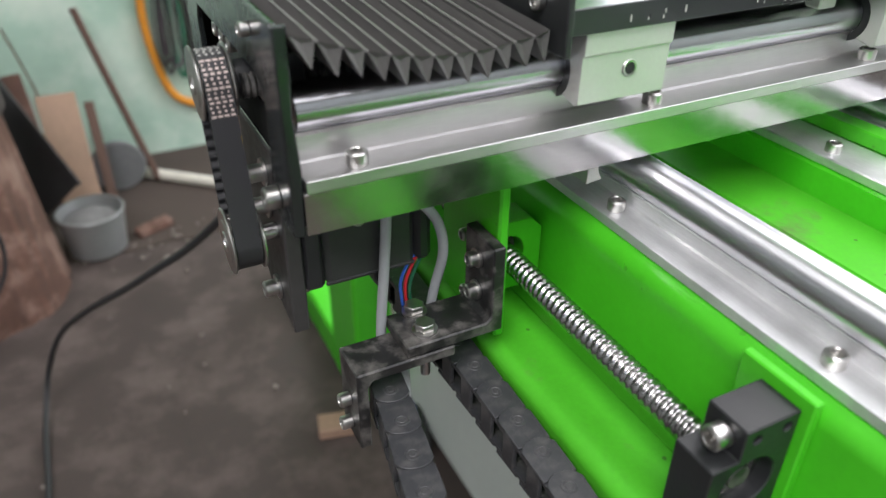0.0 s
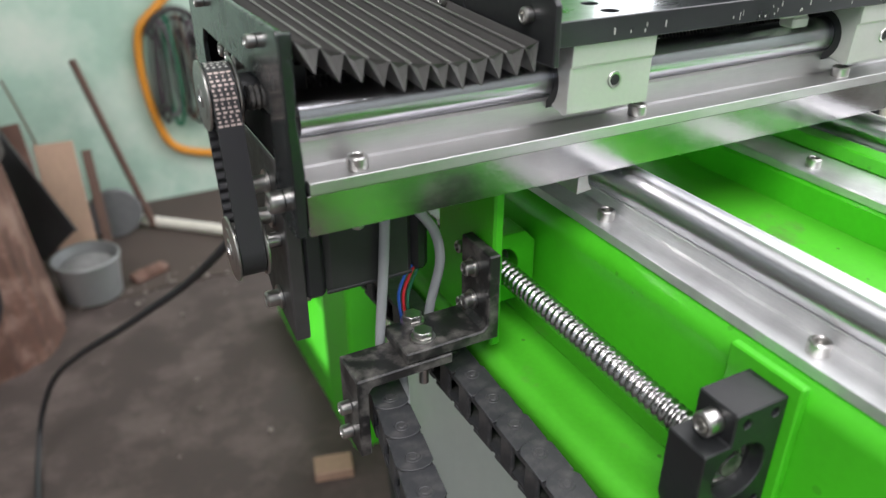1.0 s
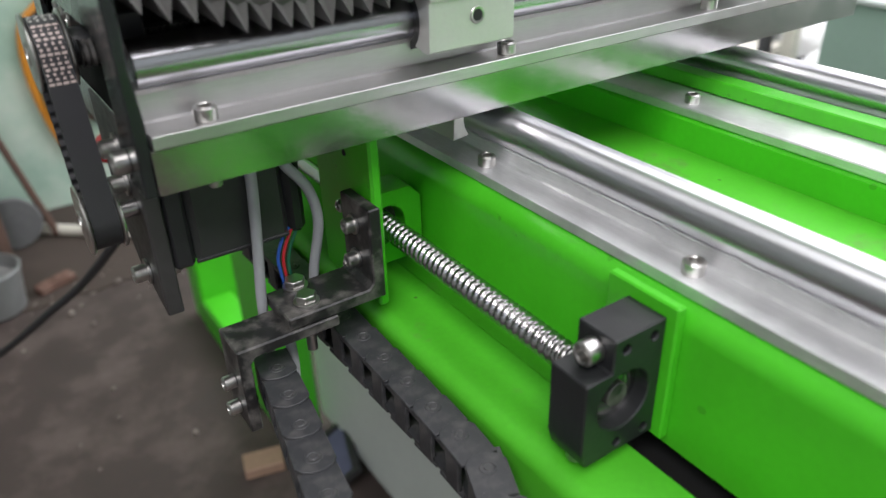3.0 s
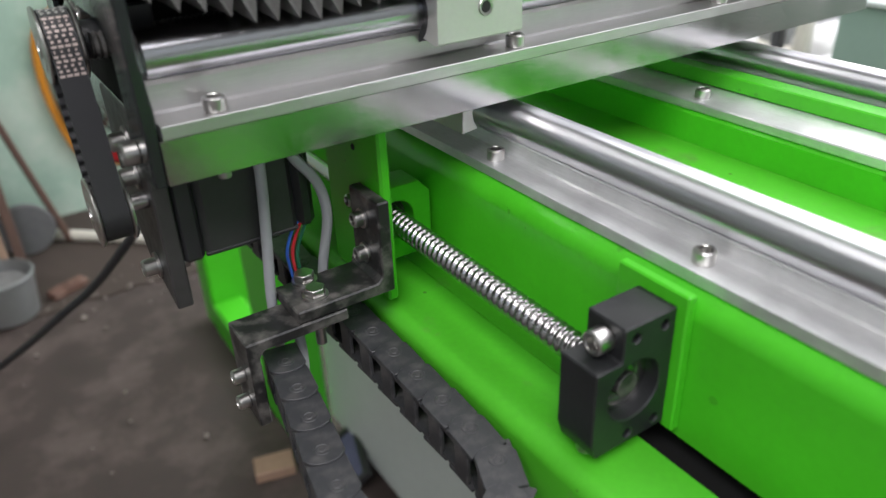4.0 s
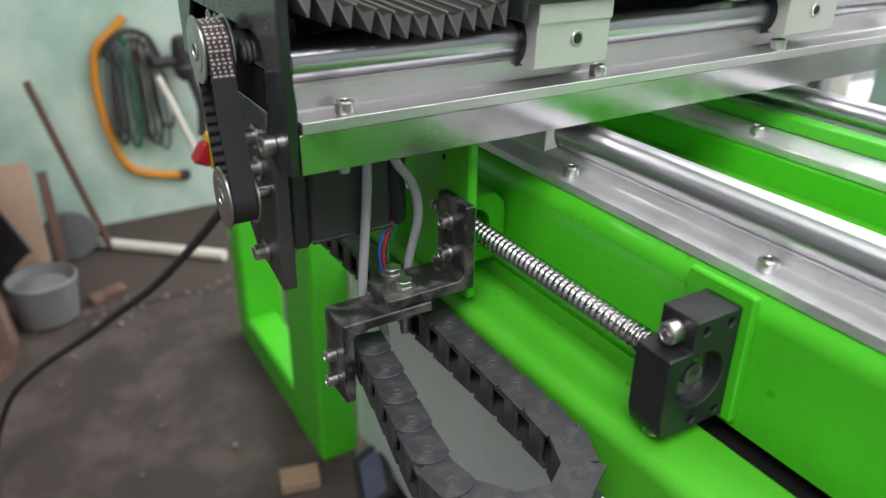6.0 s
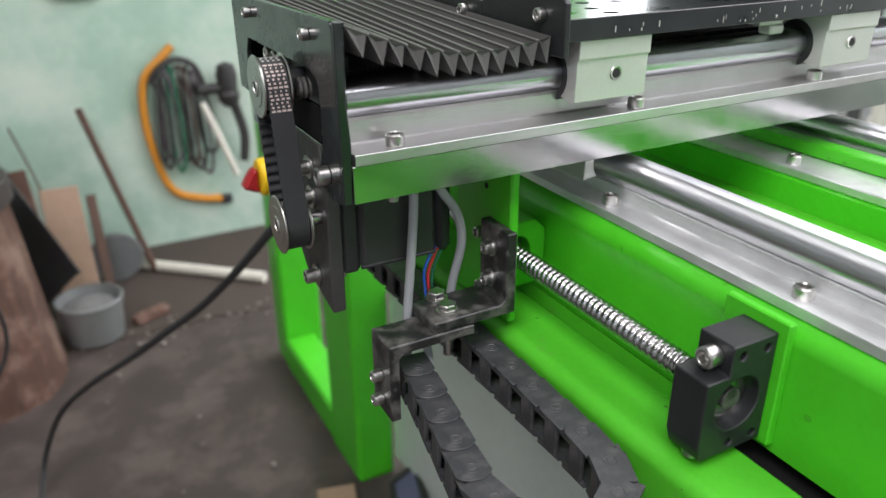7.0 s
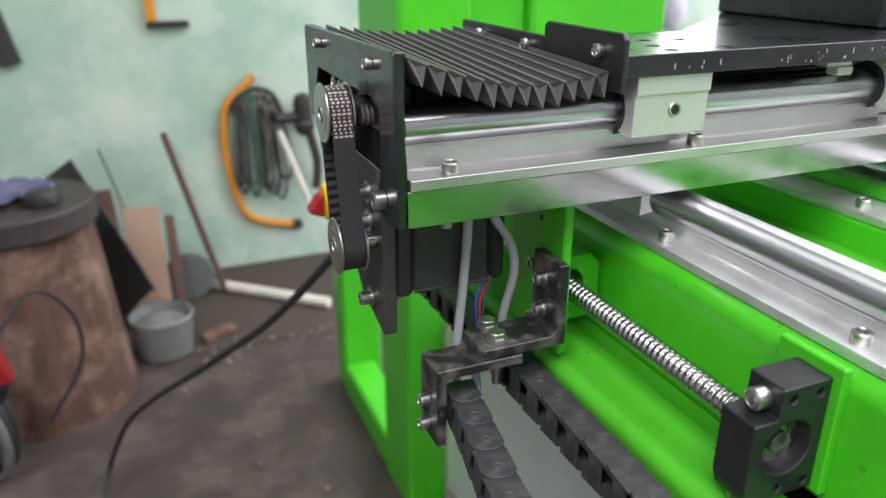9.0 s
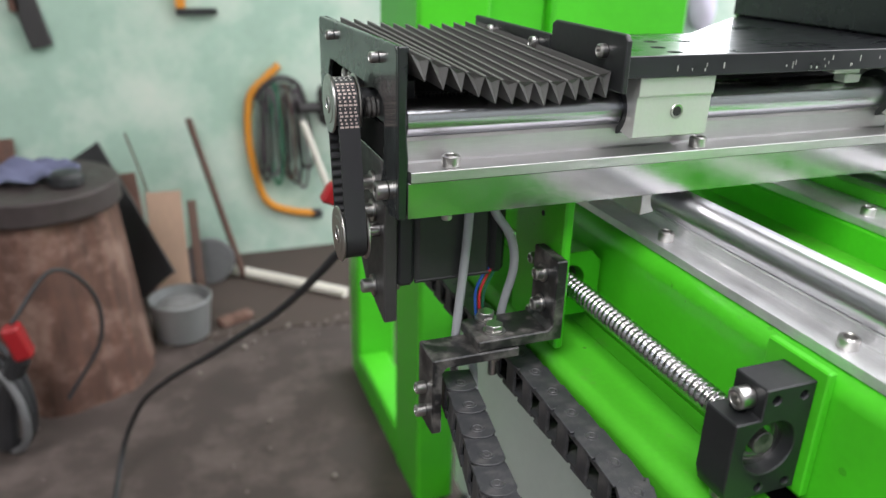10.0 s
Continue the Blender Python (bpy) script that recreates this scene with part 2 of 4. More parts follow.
def extrude(outline, lo, hi, axis="x", into=None, bevel=0.0, holes=()):
    """Extrude a closed outline. axis x: (y, z) points; axis y: (x, z); axis z: (x, y)."""
    bm = bmesh.new()
    put = {"x": lambda a, b, h: (h, a, b), "y": lambda a, b, h: (a, h, b), "z": lambda a, b, h: (a, b, h)}[axis]
    lo_v = [bm.verts.new(put(a, b, lo)) for a, b in outline]
    hi_v = [bm.verts.new(put(a, b, hi)) for a, b in outline]
    n = len(outline)
    for k in range(n):
        bm.faces.new((lo_v[k], lo_v[(k + 1) % n], hi_v[(k + 1) % n], hi_v[k]))
    loops = [(lo_v, hi_v)]
    for hole in holes:
        a = [bm.verts.new(put(p, q, lo)) for p, q in hole]
        b = [bm.verts.new(put(p, q, hi)) for p, q in hole]
        for k in range(len(hole)):
            bm.faces.new((a[k], a[(k + 1) % len(a)], b[(k + 1) % len(a)], b[k]))
        loops.append((a, b))
    if not holes:
        bm.faces.new(lo_v[::-1])
        bm.faces.new(hi_v)
    else:
        for side in (0, 1):
            edges = []
            for loop in loops:
                ring = loop[side]
                for k in range(len(ring)):
                    edges.append(bm.edges.get((ring[k], ring[(k + 1) % len(ring)])))
            bmesh.ops.triangle_fill(bm, use_beauty=True, use_dissolve=False, edges=edges)
    if bevel:
        bmesh.ops.recalc_face_normals(bm, faces=bm.faces[:])
        sharp = [e for e in bm.edges if len(e.link_faces) == 2 and e.calc_face_angle(0) > radians(40)]
        bmesh.ops.bevel(bm, geom=sharp, offset=bevel, segments=1, profile=0.5, affect="EDGES")
    return merge(into, bm)


def circle(cx, cy, r, n=20):
    return [(cx + r * math.cos(2 * math.pi * k / n), cy + r * math.sin(2 * math.pi * k / n)) for k in range(n)]


def smooth_path(points, steps=8):
    """A rounded path through points (Catmull-Rom)."""
    p = [Vector(v) for v in points]
    p = [2 * p[0] - p[1]] + p + [2 * p[-1] - p[-2]]
    out = []
    for a, b, c, d in zip(p, p[1:], p[2:], p[3:]):
        for k in range(steps):
            t = k / steps
            out.append(0.5 * (2 * b + (c - a) * t + (2 * a - 5 * b + 4 * c - d) * t * t + (3 * b - a - 3 * c + d) * t ** 3))
    return out + [p[-2]]


def hose(points, r, segs=12, steps=8, into=None):
    path = smooth_path(points, steps)
    bm = bmesh.new()
    side = Vector((0.31, 0.87, 0.21))
    rings = []
    for k, p in enumerate(path):
        t = (path[min(k + 1, len(path) - 1)] - path[max(k - 1, 0)]).normalized()
        u = (side - t * side.dot(t)).normalized()
        v = t.cross(u)
        side = u
        rings.append([bm.verts.new(p + r * (u * math.cos(2 * math.pi * s / segs) + v * math.sin(2 * math.pi * s / segs))) for s in range(segs)])
    for a, b in zip(rings, rings[1:]):
        for s in range(segs):
            bm.faces.new((a[s], a[(s + 1) % segs], b[(s + 1) % segs], b[s]))
    bm.faces.new(rings[0][::-1])
    bm.faces.new(rings[-1])
    return merge(into, bm)


def cap_screw(parent, at, axis, flip, d=0.0095, h=0.0058, washer=0.0):
    """Socket-head screw: knurled head with hexagon recess, seated at the given place."""
    bm = bmesh.new()
    r, hr = d / 2, d * 0.29
    if washer:
        lathe([(0, washer * 0.5), (0.0012, washer * 0.5)], (0, 0, 0), "z", 24, bm)
    z = 0.0012 if washer else 0
    lathe([(z, r * 0.97), (z + 0.0003, r), (z + h - 0.0008, r), (z + h, r - 0.0009), (z + h, hr * 1.12), (z + h - 0.0004, hr), (z + h * 0.45, hr), (z + h * 0.42, 0)], (0, 0, 0), "z", 24, bm)
    bm.transform(Matrix.Translation(at) @ AX[axis] @ (Matrix.Rotation(math.pi, 4, "X") if flip else Matrix.Identity(4)))
    return part("screw", bm, BOLT, parent)


def hex_bolt(parent, at, axis="z", flip=False, d=0.0098, h=0.0040):
    bm = bmesh.new()
    lathe([(0, d * 0.68), (0.0012, d * 0.68)], (0, 0, 0), "z", 24, bm)
    extrude(circle(0, 0, d * 0.57, 6), 0.0012, 0.0012 + h, "z", bm, 0.0005)
    bm.transform(Matrix.Translation(at) @ AX[axis] @ (Matrix.Rotation(math.pi, 4, "X") if flip else Matrix.Identity(4)))
    return part("hex_bolt", bm, BOLT, parent)

# ---- place ----
# room
floor = solo("floor", box(-2.6, 3.6, -3.0, 2.16, -0.12, 0.0, 0), CONCRETE, "dusty grey-brown concrete workshop floor", "floor", kind="structure")
# the opening on the right is added for the unseen north lamp
wall_n = bmesh.new()
for b in ((-2.6, 1.0, -0.12, 3.1), (3.4, 3.6, -0.12, 3.1), (1.0, 3.4, -0.12, 1.05), (1.0, 3.4, 2.67, 3.1)):
    box(b[0], b[1], 2.16, 2.32, b[2], b[3], 0, wall_n)
solo("wall_north", wall_n, WALL, "pale green limewashed plaster wall with faded patches", "wall", kind="structure")
solo("wall_west", box(-2.76, -2.6, -3.0, 2.32, -0.12, 3.1, 0), WALL_DARK, "unseen grey plaster side wall, darkened to cut bounce light", "wall", kind="structure")
# unseen wall; its opening is added to let the front lamp in
wall_s = bmesh.new()
for b in ((-2.6, -2.5, 0, 3.1), (-0.3, 3.6, 0, 3.1), (-2.5, -0.3, 0, 1.2), (-2.5, -0.3, 2.7, 3.1)):
    box(b[0], b[1], -3.16, -3.0, b[2], b[3], 0, wall_s)
solo("wall_south", wall_s, WALL_DARK, "unseen grey plaster wall, darkened to cut bounce, open for the front lamp", "wall", kind="structure")
wall_e = bmesh.new()
for b in ((-3.16, -1.4, 0, 3.1), (2.1, 2.32, 0, 3.1), (-1.4, 2.1, 2.9, 3.1)):
    box(3.6, 3.76, b[0], b[1], b[2], b[3], 0, wall_e)
solo("wall_east", wall_e, WALL, "plaster wall with a wide open doorway to daylight", "wall", kind="structure")
# unseen ceiling, cut open where the two added overhead lamps hang
roof = bmesh.new()
for b in ((-2.76, -2.0, -3.16, 2.32), (-0.3, 0.6, -3.16, 2.32), (-2.0, -0.3, -3.16, -2.2), (-2.0, -0.3, -0.5, 2.32), (3.1, 3.76, -3.16, 2.32), (0.6, 3.1, -3.16, -2.45), (0.6, 3.1, 1.55, 2.32)):
    box(b[0], b[1], b[2], b[3], 3.1, 3.2, 0, roof)
solo("ceiling", roof, CEILING, "unseen pale boarded ceiling with openings for the two added overhead lamps", "ceiling", kind="structure")
solo("ground", box(3.6, 40, -30, 30, -0.16, -0.05, 0), PALE, "sunlit concrete yard outside the doorway", "ground", kind="structure")

# ---- machine bed: green welded frame, rails and trough ----
XF = 0.146          # outer face of the bed tube
Y0, Y1 = -0.62, 0.49
bed = thing("machine_bed", "bright green painted welded steel machine bed", "machine bed", (0.23, 0.1, 0.70))
r = 0.011
corner = [(XF + r - r * math.cos(a), 0.867 - r + r * math.sin(a)) for a in [radians(d) for d in (0, 22, 45, 67, 90)]]
part("side_tube", extrude(corner + [(0.205, 0.867), (0.205, 0.79), (XF + 0.012, 0.79), (XF, 0.7985)], Y0, Y1, "y"), GREEN, bed)
part("trough_floor", extrude([(0.2053, 0.842), (0.262, 0.842), (0.264, 0.846), (0.3117, 0.846), (0.3117, 0.836), (0.2053, 0.836)], Y0, Y1, "y"), GREEN_LEDGE, bed)
part("far_tube", extrude([(0.312, 0.79), (0.312, 0.866), (0.42, 0.866), (0.42, 0.79)], Y0, Y1, "y", bevel=0.002), GREEN, bed)
part("ledge", extrude([(0.094 + 0.008 * (1 - math.sin(a)), 0.80 - 0.008 * (1 - math.cos(a))) for a in [radians(d) for d in (90, 60, 30, 0)]] + [(0.1315, 0.80), (0.1315, 0.794), (0.1, 0.794), (0.1, 0.760), (0.094, 0.760)], Y0, Y1, "y"), GREEN_LEDGE, bed, "dusty green channel flange")
part("ledge_fill", box(0.1325, 0.1448, -0.108, Y1, 0.794, 0.7996, 0.0004), GREEN_LEDGE, bed)
# black sheet stands in for the shade down in the gap by the tube
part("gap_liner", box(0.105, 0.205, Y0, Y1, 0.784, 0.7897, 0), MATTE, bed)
part("edge_strip", box(0.3455, 0.3595, Y0, Y1, 0.872, 0.8815, 0.0008), GREEN, bed, "narrow green steel strip beside the rail")


def round_rail(name, label, c, z, lo, hi, axis, bolts, mat, sides=(-1, 1), group="", lift=0.027, reach=0.015):
    """Supported round rail: flanged base, tapered web, ground shaft and a row of cap screws. c: shaft centre across; z: base bottom."""
    at = (lo, c, z) if axis == "x" else (c, lo, z)
    rail = thing(name, label, "linear rail", at, group)
    zs = z + lift
    half = [(0.0225, 0), (0.0225, 0.0050), (0.0223, 0.0052), (0.0060, 0.0053), (0.0050, 0.0062), (0.0046, lift - 0.0105), (0.0066, lift - 0.0080)]
    out = half + [(-a, b) for a, b in half[::-1]]
    part("rail_base", extrude([(c + a, z + b) for a, b in out], lo, hi, axis), mat, rail, "milled aluminium support", 18)
    part("shaft", rod((lo + 0.002, c, zs) if axis == "x" else (c, lo + 0.002, zs), hi - lo - 0.004, 0.0100, axis, 48), CHROME_X if axis == "x" else CHROME, rail, "bright ground steel shaft")
    for b in bolts:
        for s in sides:
            p = (b, c + s * reach, z + 0.0053) if axis == "x" else (c + s * reach, b, z + 0.0053)
            cap_screw(rail, p, "z", False)
    return rail


round_rail("bed_rail", "supported round steel rail on aluminium base along the green bed", 0.1750, 0.8672, -0.62, 0.485, "y", [0.0 - 0.135 * k for k in range(-3, 5)], ALU_Y, group="bed rails", lift=0.0232, reach=0.0135)
far = thing("bed_rail", "supported round steel rail on the far side of the bed", "linear rail", (0.36, -0.6, 0.8662), "bed rails")
part("rail_base", box(0.3125, 0.3450, -0.62, 0.485, 0.8662, 0.8722, 0.0008), ALU_Y, far, "milled aluminium flange")
part("rail_web", extrude([(0.3600, 0.8662), (0.395, 0.8662), (0.388, 0.8765), (0.373, 0.8765)], -0.62, 0.485, "y"), ALU_Y, far)
part("shaft", rod((0.3805, -0.62, 0.8845), 1.105, 0.0105, "y", 48), CHROME, far, "bright ground steel shaft")
for k in range(-4, 4):
    cap_screw(far, (0.323, 0.0 + 0.135 * k, 0.8722), "z", False)

# pedestal standing on the floor
ped = thing("machine_pedestal", "green painted steel tube pedestal of the machine", "machine stand", (0.33, 1.05, 0.0))
part("front_post", box(0.270, 0.345, 0.772, 0.92, 0.0, 0.84, 0.006), GREEN, ped)
part("rear_post", box(0.275, 0.368, 1.245, 1.325, 0.0, 0.70, 0.006), GREEN, ped)
part("bottom_rail", box(0.2725, 0.347, 0.9205, 1.2445, 0.0, 0.08, 0.006), GREEN, ped)
part("bearer", box(0.2701, 0.3449, 0.30, 0.7715, 0.70, 0.7895, 0.006), GREEN, ped)
part("brace_plate", box(0.2785, 0.2815, 0.9205, 1.2445, 0.52, 0.70, 0.002), GREEN, ped)

# column of the head behind the table
col = thing("machine_column", "tall bright green box column behind the table", "machine column", (0.35, 0.62, 0.9))
part("left_upright", box(0.17, 0.262, 0.50, 0.66, 0.80, 1.9, 0.005), GREEN, col)
part("middle_upright", box(0.2625, 0.345, 0.52, 0.68, 0.80, 1.9, 0.005), GREEN, col)
part("right_upright", box(0.3455, 0.545, 0.505, 0.70, 0.80, 1.9, 0.005), GREEN, col)

# ---- bearing support and ball screw of the bed axis ----
sup = thing("screw_support", "black anodised end bearing support bolted to a green plate", "bearing support", (0.125, -0.132, 0.806))
SX, SZ = 0.1210, 0.8325
HOLES = ((0.1195, 0.8575), (0.1345, 0.8575), (0.1345, 0.8115), (0.1195, 0.8115))
outline = [(0.1025, 0.8065), (0.1405, 0.8065), (0.1405, 0.8635), (0.1130, 0.8635), (0.1130, 0.8485), (0.1000, 0.8485), (0.1000, 0.8150)]
part("housing", extrude(outline, -0.142, -0.122, "y", None, 0.0006, [circle(SX, SZ, 0.0138, 32)] + [circle(p, q, 0.0021, 16) for p, q in HOLES]), BLACK, sup)
part("mounting_plate", box(0.1408, 0.1456, -0.1465, -0.110, 0.8035, 0.869, 0.0008), GREEN, sup, "green painted steel plate")
bear = part("bearing", lathe([(0, 0.0137), (0.006, 0.0137), (0.006, 0.0110), (0.0045, 0.0105), (0.0045, 0.0082), (0.006, 0.0076), (0.006, 0.0056), (0, 0.0056)], (SX, -0.1290, SZ), "y", 32, None, True, True), SCREW, sup, "steel ball bearing")
part("shaft_end", rod((SX, -0.1385, SZ), 0.016, 0.0055, "y", 24), DUSTY, sup)
for p, q in HOLES:
    part("bolt_hole", rod((p, -0.136, q), 0.004, 0.0021, "y", 16), HOLE, sup)
cap_screw(sup, (0.1128, -0.1325, 0.8555), "x", True, 0.0104, 0.0075)
cap_screw(sup, (0.107, -0.1325, 0.8068), "z", True, 0.0085, 0.004)

screw = thing("ball_screw", "bright rolled steel ball screw with round thread", "ball screw", (SX, 0.0, SZ))
bm = bmesh.new()
PITCH, RS, SEG, STEP = 0.0043, 0.0068, 32, 8
n = int((0.11 + 0.122) / PITCH * STEP)
rings = []
for k in range(n + 1):
    y = -0.122 + k * PITCH / STEP
    ring = []
    for s in range(SEG):
        ph = (k / STEP + s / SEG) % 1.0
        d = abs(ph - 0.5) * 2
        rr = RS - 0.0013 * max(0.0, 1 - (d / 0.50) ** 2) ** 0.5
        a = 2 * math.pi * s / SEG
        ring.append(bm.verts.new((SX + rr * math.cos(a), y, SZ + rr * math.sin(a))))
    rings.append(ring)
for a, b in zip(rings, rings[1:]):
    for s in range(SEG):
        bm.faces.new((a[s], a[(s + 1) % SEG], b[(s + 1) % SEG], b[s]))
bm.faces.new(rings[0])
bm.faces.new(rings[-1])
part("thread", bm, SCREW, screw, smooth=60)
part("journal", rod((SX, 0.1105, SZ), 0.05, 0.0050, "y", 20), SCREW, screw, "smooth turned journal")

nut = thing("nut_housing", "green painted ball nut housing with bored hole", "nut housing", (0.125, 0.05, 0.81))
oct_ = [(0.1045, 0.808), (0.136, 0.808), (0.1445, 0.816), (0.1445, 0.845), (0.137, 0.853), (0.1045, 0.853)]
part("housing", extrude(oct_, 0.040, 0.060, "y", None, 0.0006, [circle(SX + 0.001, SZ, 0.0112, 28)]), GREEN, nut)
part("ball_nut", lathe([(0, 0.0105), (0.03, 0.0105), (0.03, 0.0072), (0, 0.0072)], (SX, 0.048, SZ), "y", 28, None, False, True), DUSTY, nut)

# ---- cross beam with its rail ----
BX1 = 0.468
beam = thing("cross_beam", "polished aluminium cross beam plate", "beam", (0.2, 0.08, 0.907))
part("beam_plate", box(-0.005, BX1, -0.0116, 0.165, 0.9070, 0.9254, 0.0002), ALU, beam)
part("hanger_plate", box(0.0970, 0.1030, 0.009, 0.072, 0.8035, 0.9068, 0.0012), GREEN, beam, "green painted steel hanger plate")
part("stud", rod((0.02, 0.0, 0.9005), 0.0063, 0.0028, "z", 16), BOLT, beam)
cap_screw(beam, (0.0968, 0.042, 0.852), "x", True, 0.0072, 0.004)
cap_screw(beam, (0.0968, 0.040, 0.8165), "x", True, 0.0072, 0.004)
part("tapped_hole", rod((0.0965, 0.036, 0.884), 0.002, 0.0019, "x", 14), HOLE, beam)
round_rail("cross_rail", "supported round steel rail on aluminium base along the cross beam", 0.0105, 0.9257, -0.0035, BX1, "x", [0.02, 0.17, 0.32, 0.455], ALU_X, group="cross rails")
# added black backing keeps the bright wall from showing under the table
part("rear_skirt", box(-0.0045, 0.455, 0.1600, 0.1640, 0.9258, 0.9722, 0.0004), MATTE, beam, "black strip added to darken the gap under the table")
part("cover_sheet", box(-0.0045, 0.46, 0.0340, 0.1185, 0.9256, 0.9445, 0.0006), MATTE, beam, "black cover sheet between the rails")
upper_screw = thing("table_screw", "steel ball screw under the table", "ball screw", (0.2, 0.046, 0.952))
part("thread", lathe([v for k in range(170) for v in ((k * 0.0026, 0.006), (k * 0.0026 + 0.0013, 0.0051))], (-0.012, 0.046, 0.952), "x", 16), DUSTY, upper_screw)


def bearing_block(x, c, label):
    """Open linear bearing: block with a lip, bore and tapped side hole."""
    b = thing("bearing_block", label, "bearing block", (x + 0.025, c, 0.94), "bearing blocks")
    zc = 0.9527
    arc = [(c + 0.0150 * math.sin(a), zc + 0.0150 * math.cos(a)) for a in [radians(-138 + 276 * k / 18) for k in range(19)]]
    out = [(c - 0.0245, 0.9725), (c + 0.0245, 0.9725), (c + 0.0245, 0.9632), (c + 0.0230, 0.9620), (c + 0.0226, 0.9405), (c + 0.0200, 0.9395)]
    out += arc[::-1]
    out += [(c - 0.0200, 0.9395), (c - 0.0226, 0.9405), (c - 0.0230, 0.9620), (c - 0.0245, 0.9632)]
    part("body", extrude(out, x, x + 0.0475, "x", None, 0.0003), ALU_BLOCK, b)
    part("bush", lathe([(0, 0.0148), (0.0455, 0.0148), (0.0455, 0.0103), (0, 0.0103)], (x + 0.001, c, zc), "x", 32, None, False, True), BLACK, b, "black bearing bush")
    part("hole_rim", lathe([(0, 0.0040), (0.0004, 0.0037), (0.0002, 0.0027), (-0.0012, 0.0027), (-0.0012, 0.0040)], (x + 0.026, c - 0.0232, 0.9540), "y", 24, None, True, True), BOLT, b)
    part("tapped_hole", rod((x + 0.026, c - 0.0235, 0.9540), 0.004, 0.0027, "y", 20), HOLE, b)
    return b


bearing_block(0.1205, 0.0105, "satin aluminium open bearing block on the cross rail")
bearing_block(0.3130, 0.0105, "satin aluminium open bearing block under the table")

# lip of the block that carries the beam on the bed rail
lip = thing("carriage_block", "aluminium bearing block under the beam on the bed rail", "bearing block", (0.171, 0.03, 0.90))
part("lip", extrude([(0.1440, 0.9066), (0.1530, 0.9066), (0.1508, 0.9025), (0.1500, 0.8985), (0.1508, 0.8940), (0.1530, 0.8900), (0.1435, 0.8888)], 0.004, 0.05, "y", None, 0.0003), ALU_BLOCK, lip)
part("bearing", box(0.1562, 0.1970, 0.010, 0.05, 0.9002, 0.9066, 0.0003), MATTE, lip, "black bearing insert")

# ---- table ----
table = thing("machine_table", "black anodised table plate with drilled holes", "machine table", (0.28, 0.07, 0.973))
holes = []
for hx, hy in ((0.147, 0.012), (0.145, -0.006), (0.158, 0.035), (0.180, 0.032), (0.33, 0.012), (0.352, 0.012)):
    holes.append(circle(hx, hy, 0.0042, 14))
part("plate", extrude([(0.1075, -0.0165), (0.455, -0.0165), (0.455, 0.175), (0.34, 0.175), (0.21, 0.068), (0.1075, 0.062)], 0.9730, 0.9842, "z", None, 0.0004, holes), TABLETOP, table)
part("end_guard", extrude([(-0.0225, 0.9665), (0.056, 0.9665), (0.056, 0.9935), (0.052, 0.9955), (-0.0195, 0.9955), (-0.0225, 0.9925)], 0.1040, 0.1072, "x", None, 0.0006), BLACK, table, "black sheet guard")
part("guard_strip", box(0.1040, 0.1072, 0.057, 0.172, 0.9665, 0.987, 0.0006), BLACK, table)
cap_screw(table, (0.1038, -0.003, 0.9855), "x", True, 0.0075, 0.004)
cap_screw(table, (0.1038, 0.075, 0.980), "x", True, 0.0075, 0.004)
cap_screw(table, (0.1038, 0.14, 0.980), "x", True, 0.0075, 0.004)
rng = random.Random(4)
for k in range(46):
    x, z = 0.12 + 0.33 * rng.random() ** 0.7, 0.9745 + 0.005 * rng.random()
    part("scratch", box(x, x + 0.0003 + 0.0004 * rng.random(), -0.01662, -0.0164, z, z + 0.0012 + 0.0030 * rng.random() ** 2, 0), PRINT, table)
lug = thing("sensor_lug", "small bright aluminium lug under the table", "bracket", (0.275, 0.0, 0.965))
part("arm", box(0.262, 0.282, -0.004, 0.006, 0.9685, 0.9725, 0.0005), ALU_BLOCK, lug)
part("foot", box(0.272, 0.284, -0.004, 0.006, 0.9625, 0.9683, 0.001), ALU_BLOCK, lug)
boxb = thing("spindle_housing", "black box housing standing on the table", "housing", (0.42, 0.15, 0.9842))
part("case", box(0.332, 0.445, 0.022, 0.174, 0.9843, 1.16, 0.002), BLACK_GLOSS, boxb)
for k in range(6):
    part("fin", box(0.4455, 0.462, 0.026, 0.17, 0.990 + 0.012 * k, 0.9945 + 0.012 * k, 0.0008), DARK_STEEL, boxb)

# ---- bellows ----
bel = thing("bellows", "black pleated fabric way cover sagging between end plate and table", "bellows", (0.05, 0.07, 0.975))
NF, XA, XB = 12, -0.0055, 0.1025
YA, YB = -0.014, 0.165


def ridge(k):
    u = k / NF
    x = XA + (XB - XA) * (u ** 0.97)
    return x, 0.9885 - 0.0120 * u - 0.0090 * math.sin(math.pi * u)


def rear(k):
    """Height of the pleats at their far end, where they sag less."""
    return 0.9880 - 0.0045 * k / NF - 0.0040 * math.sin(math.pi * k / NF)


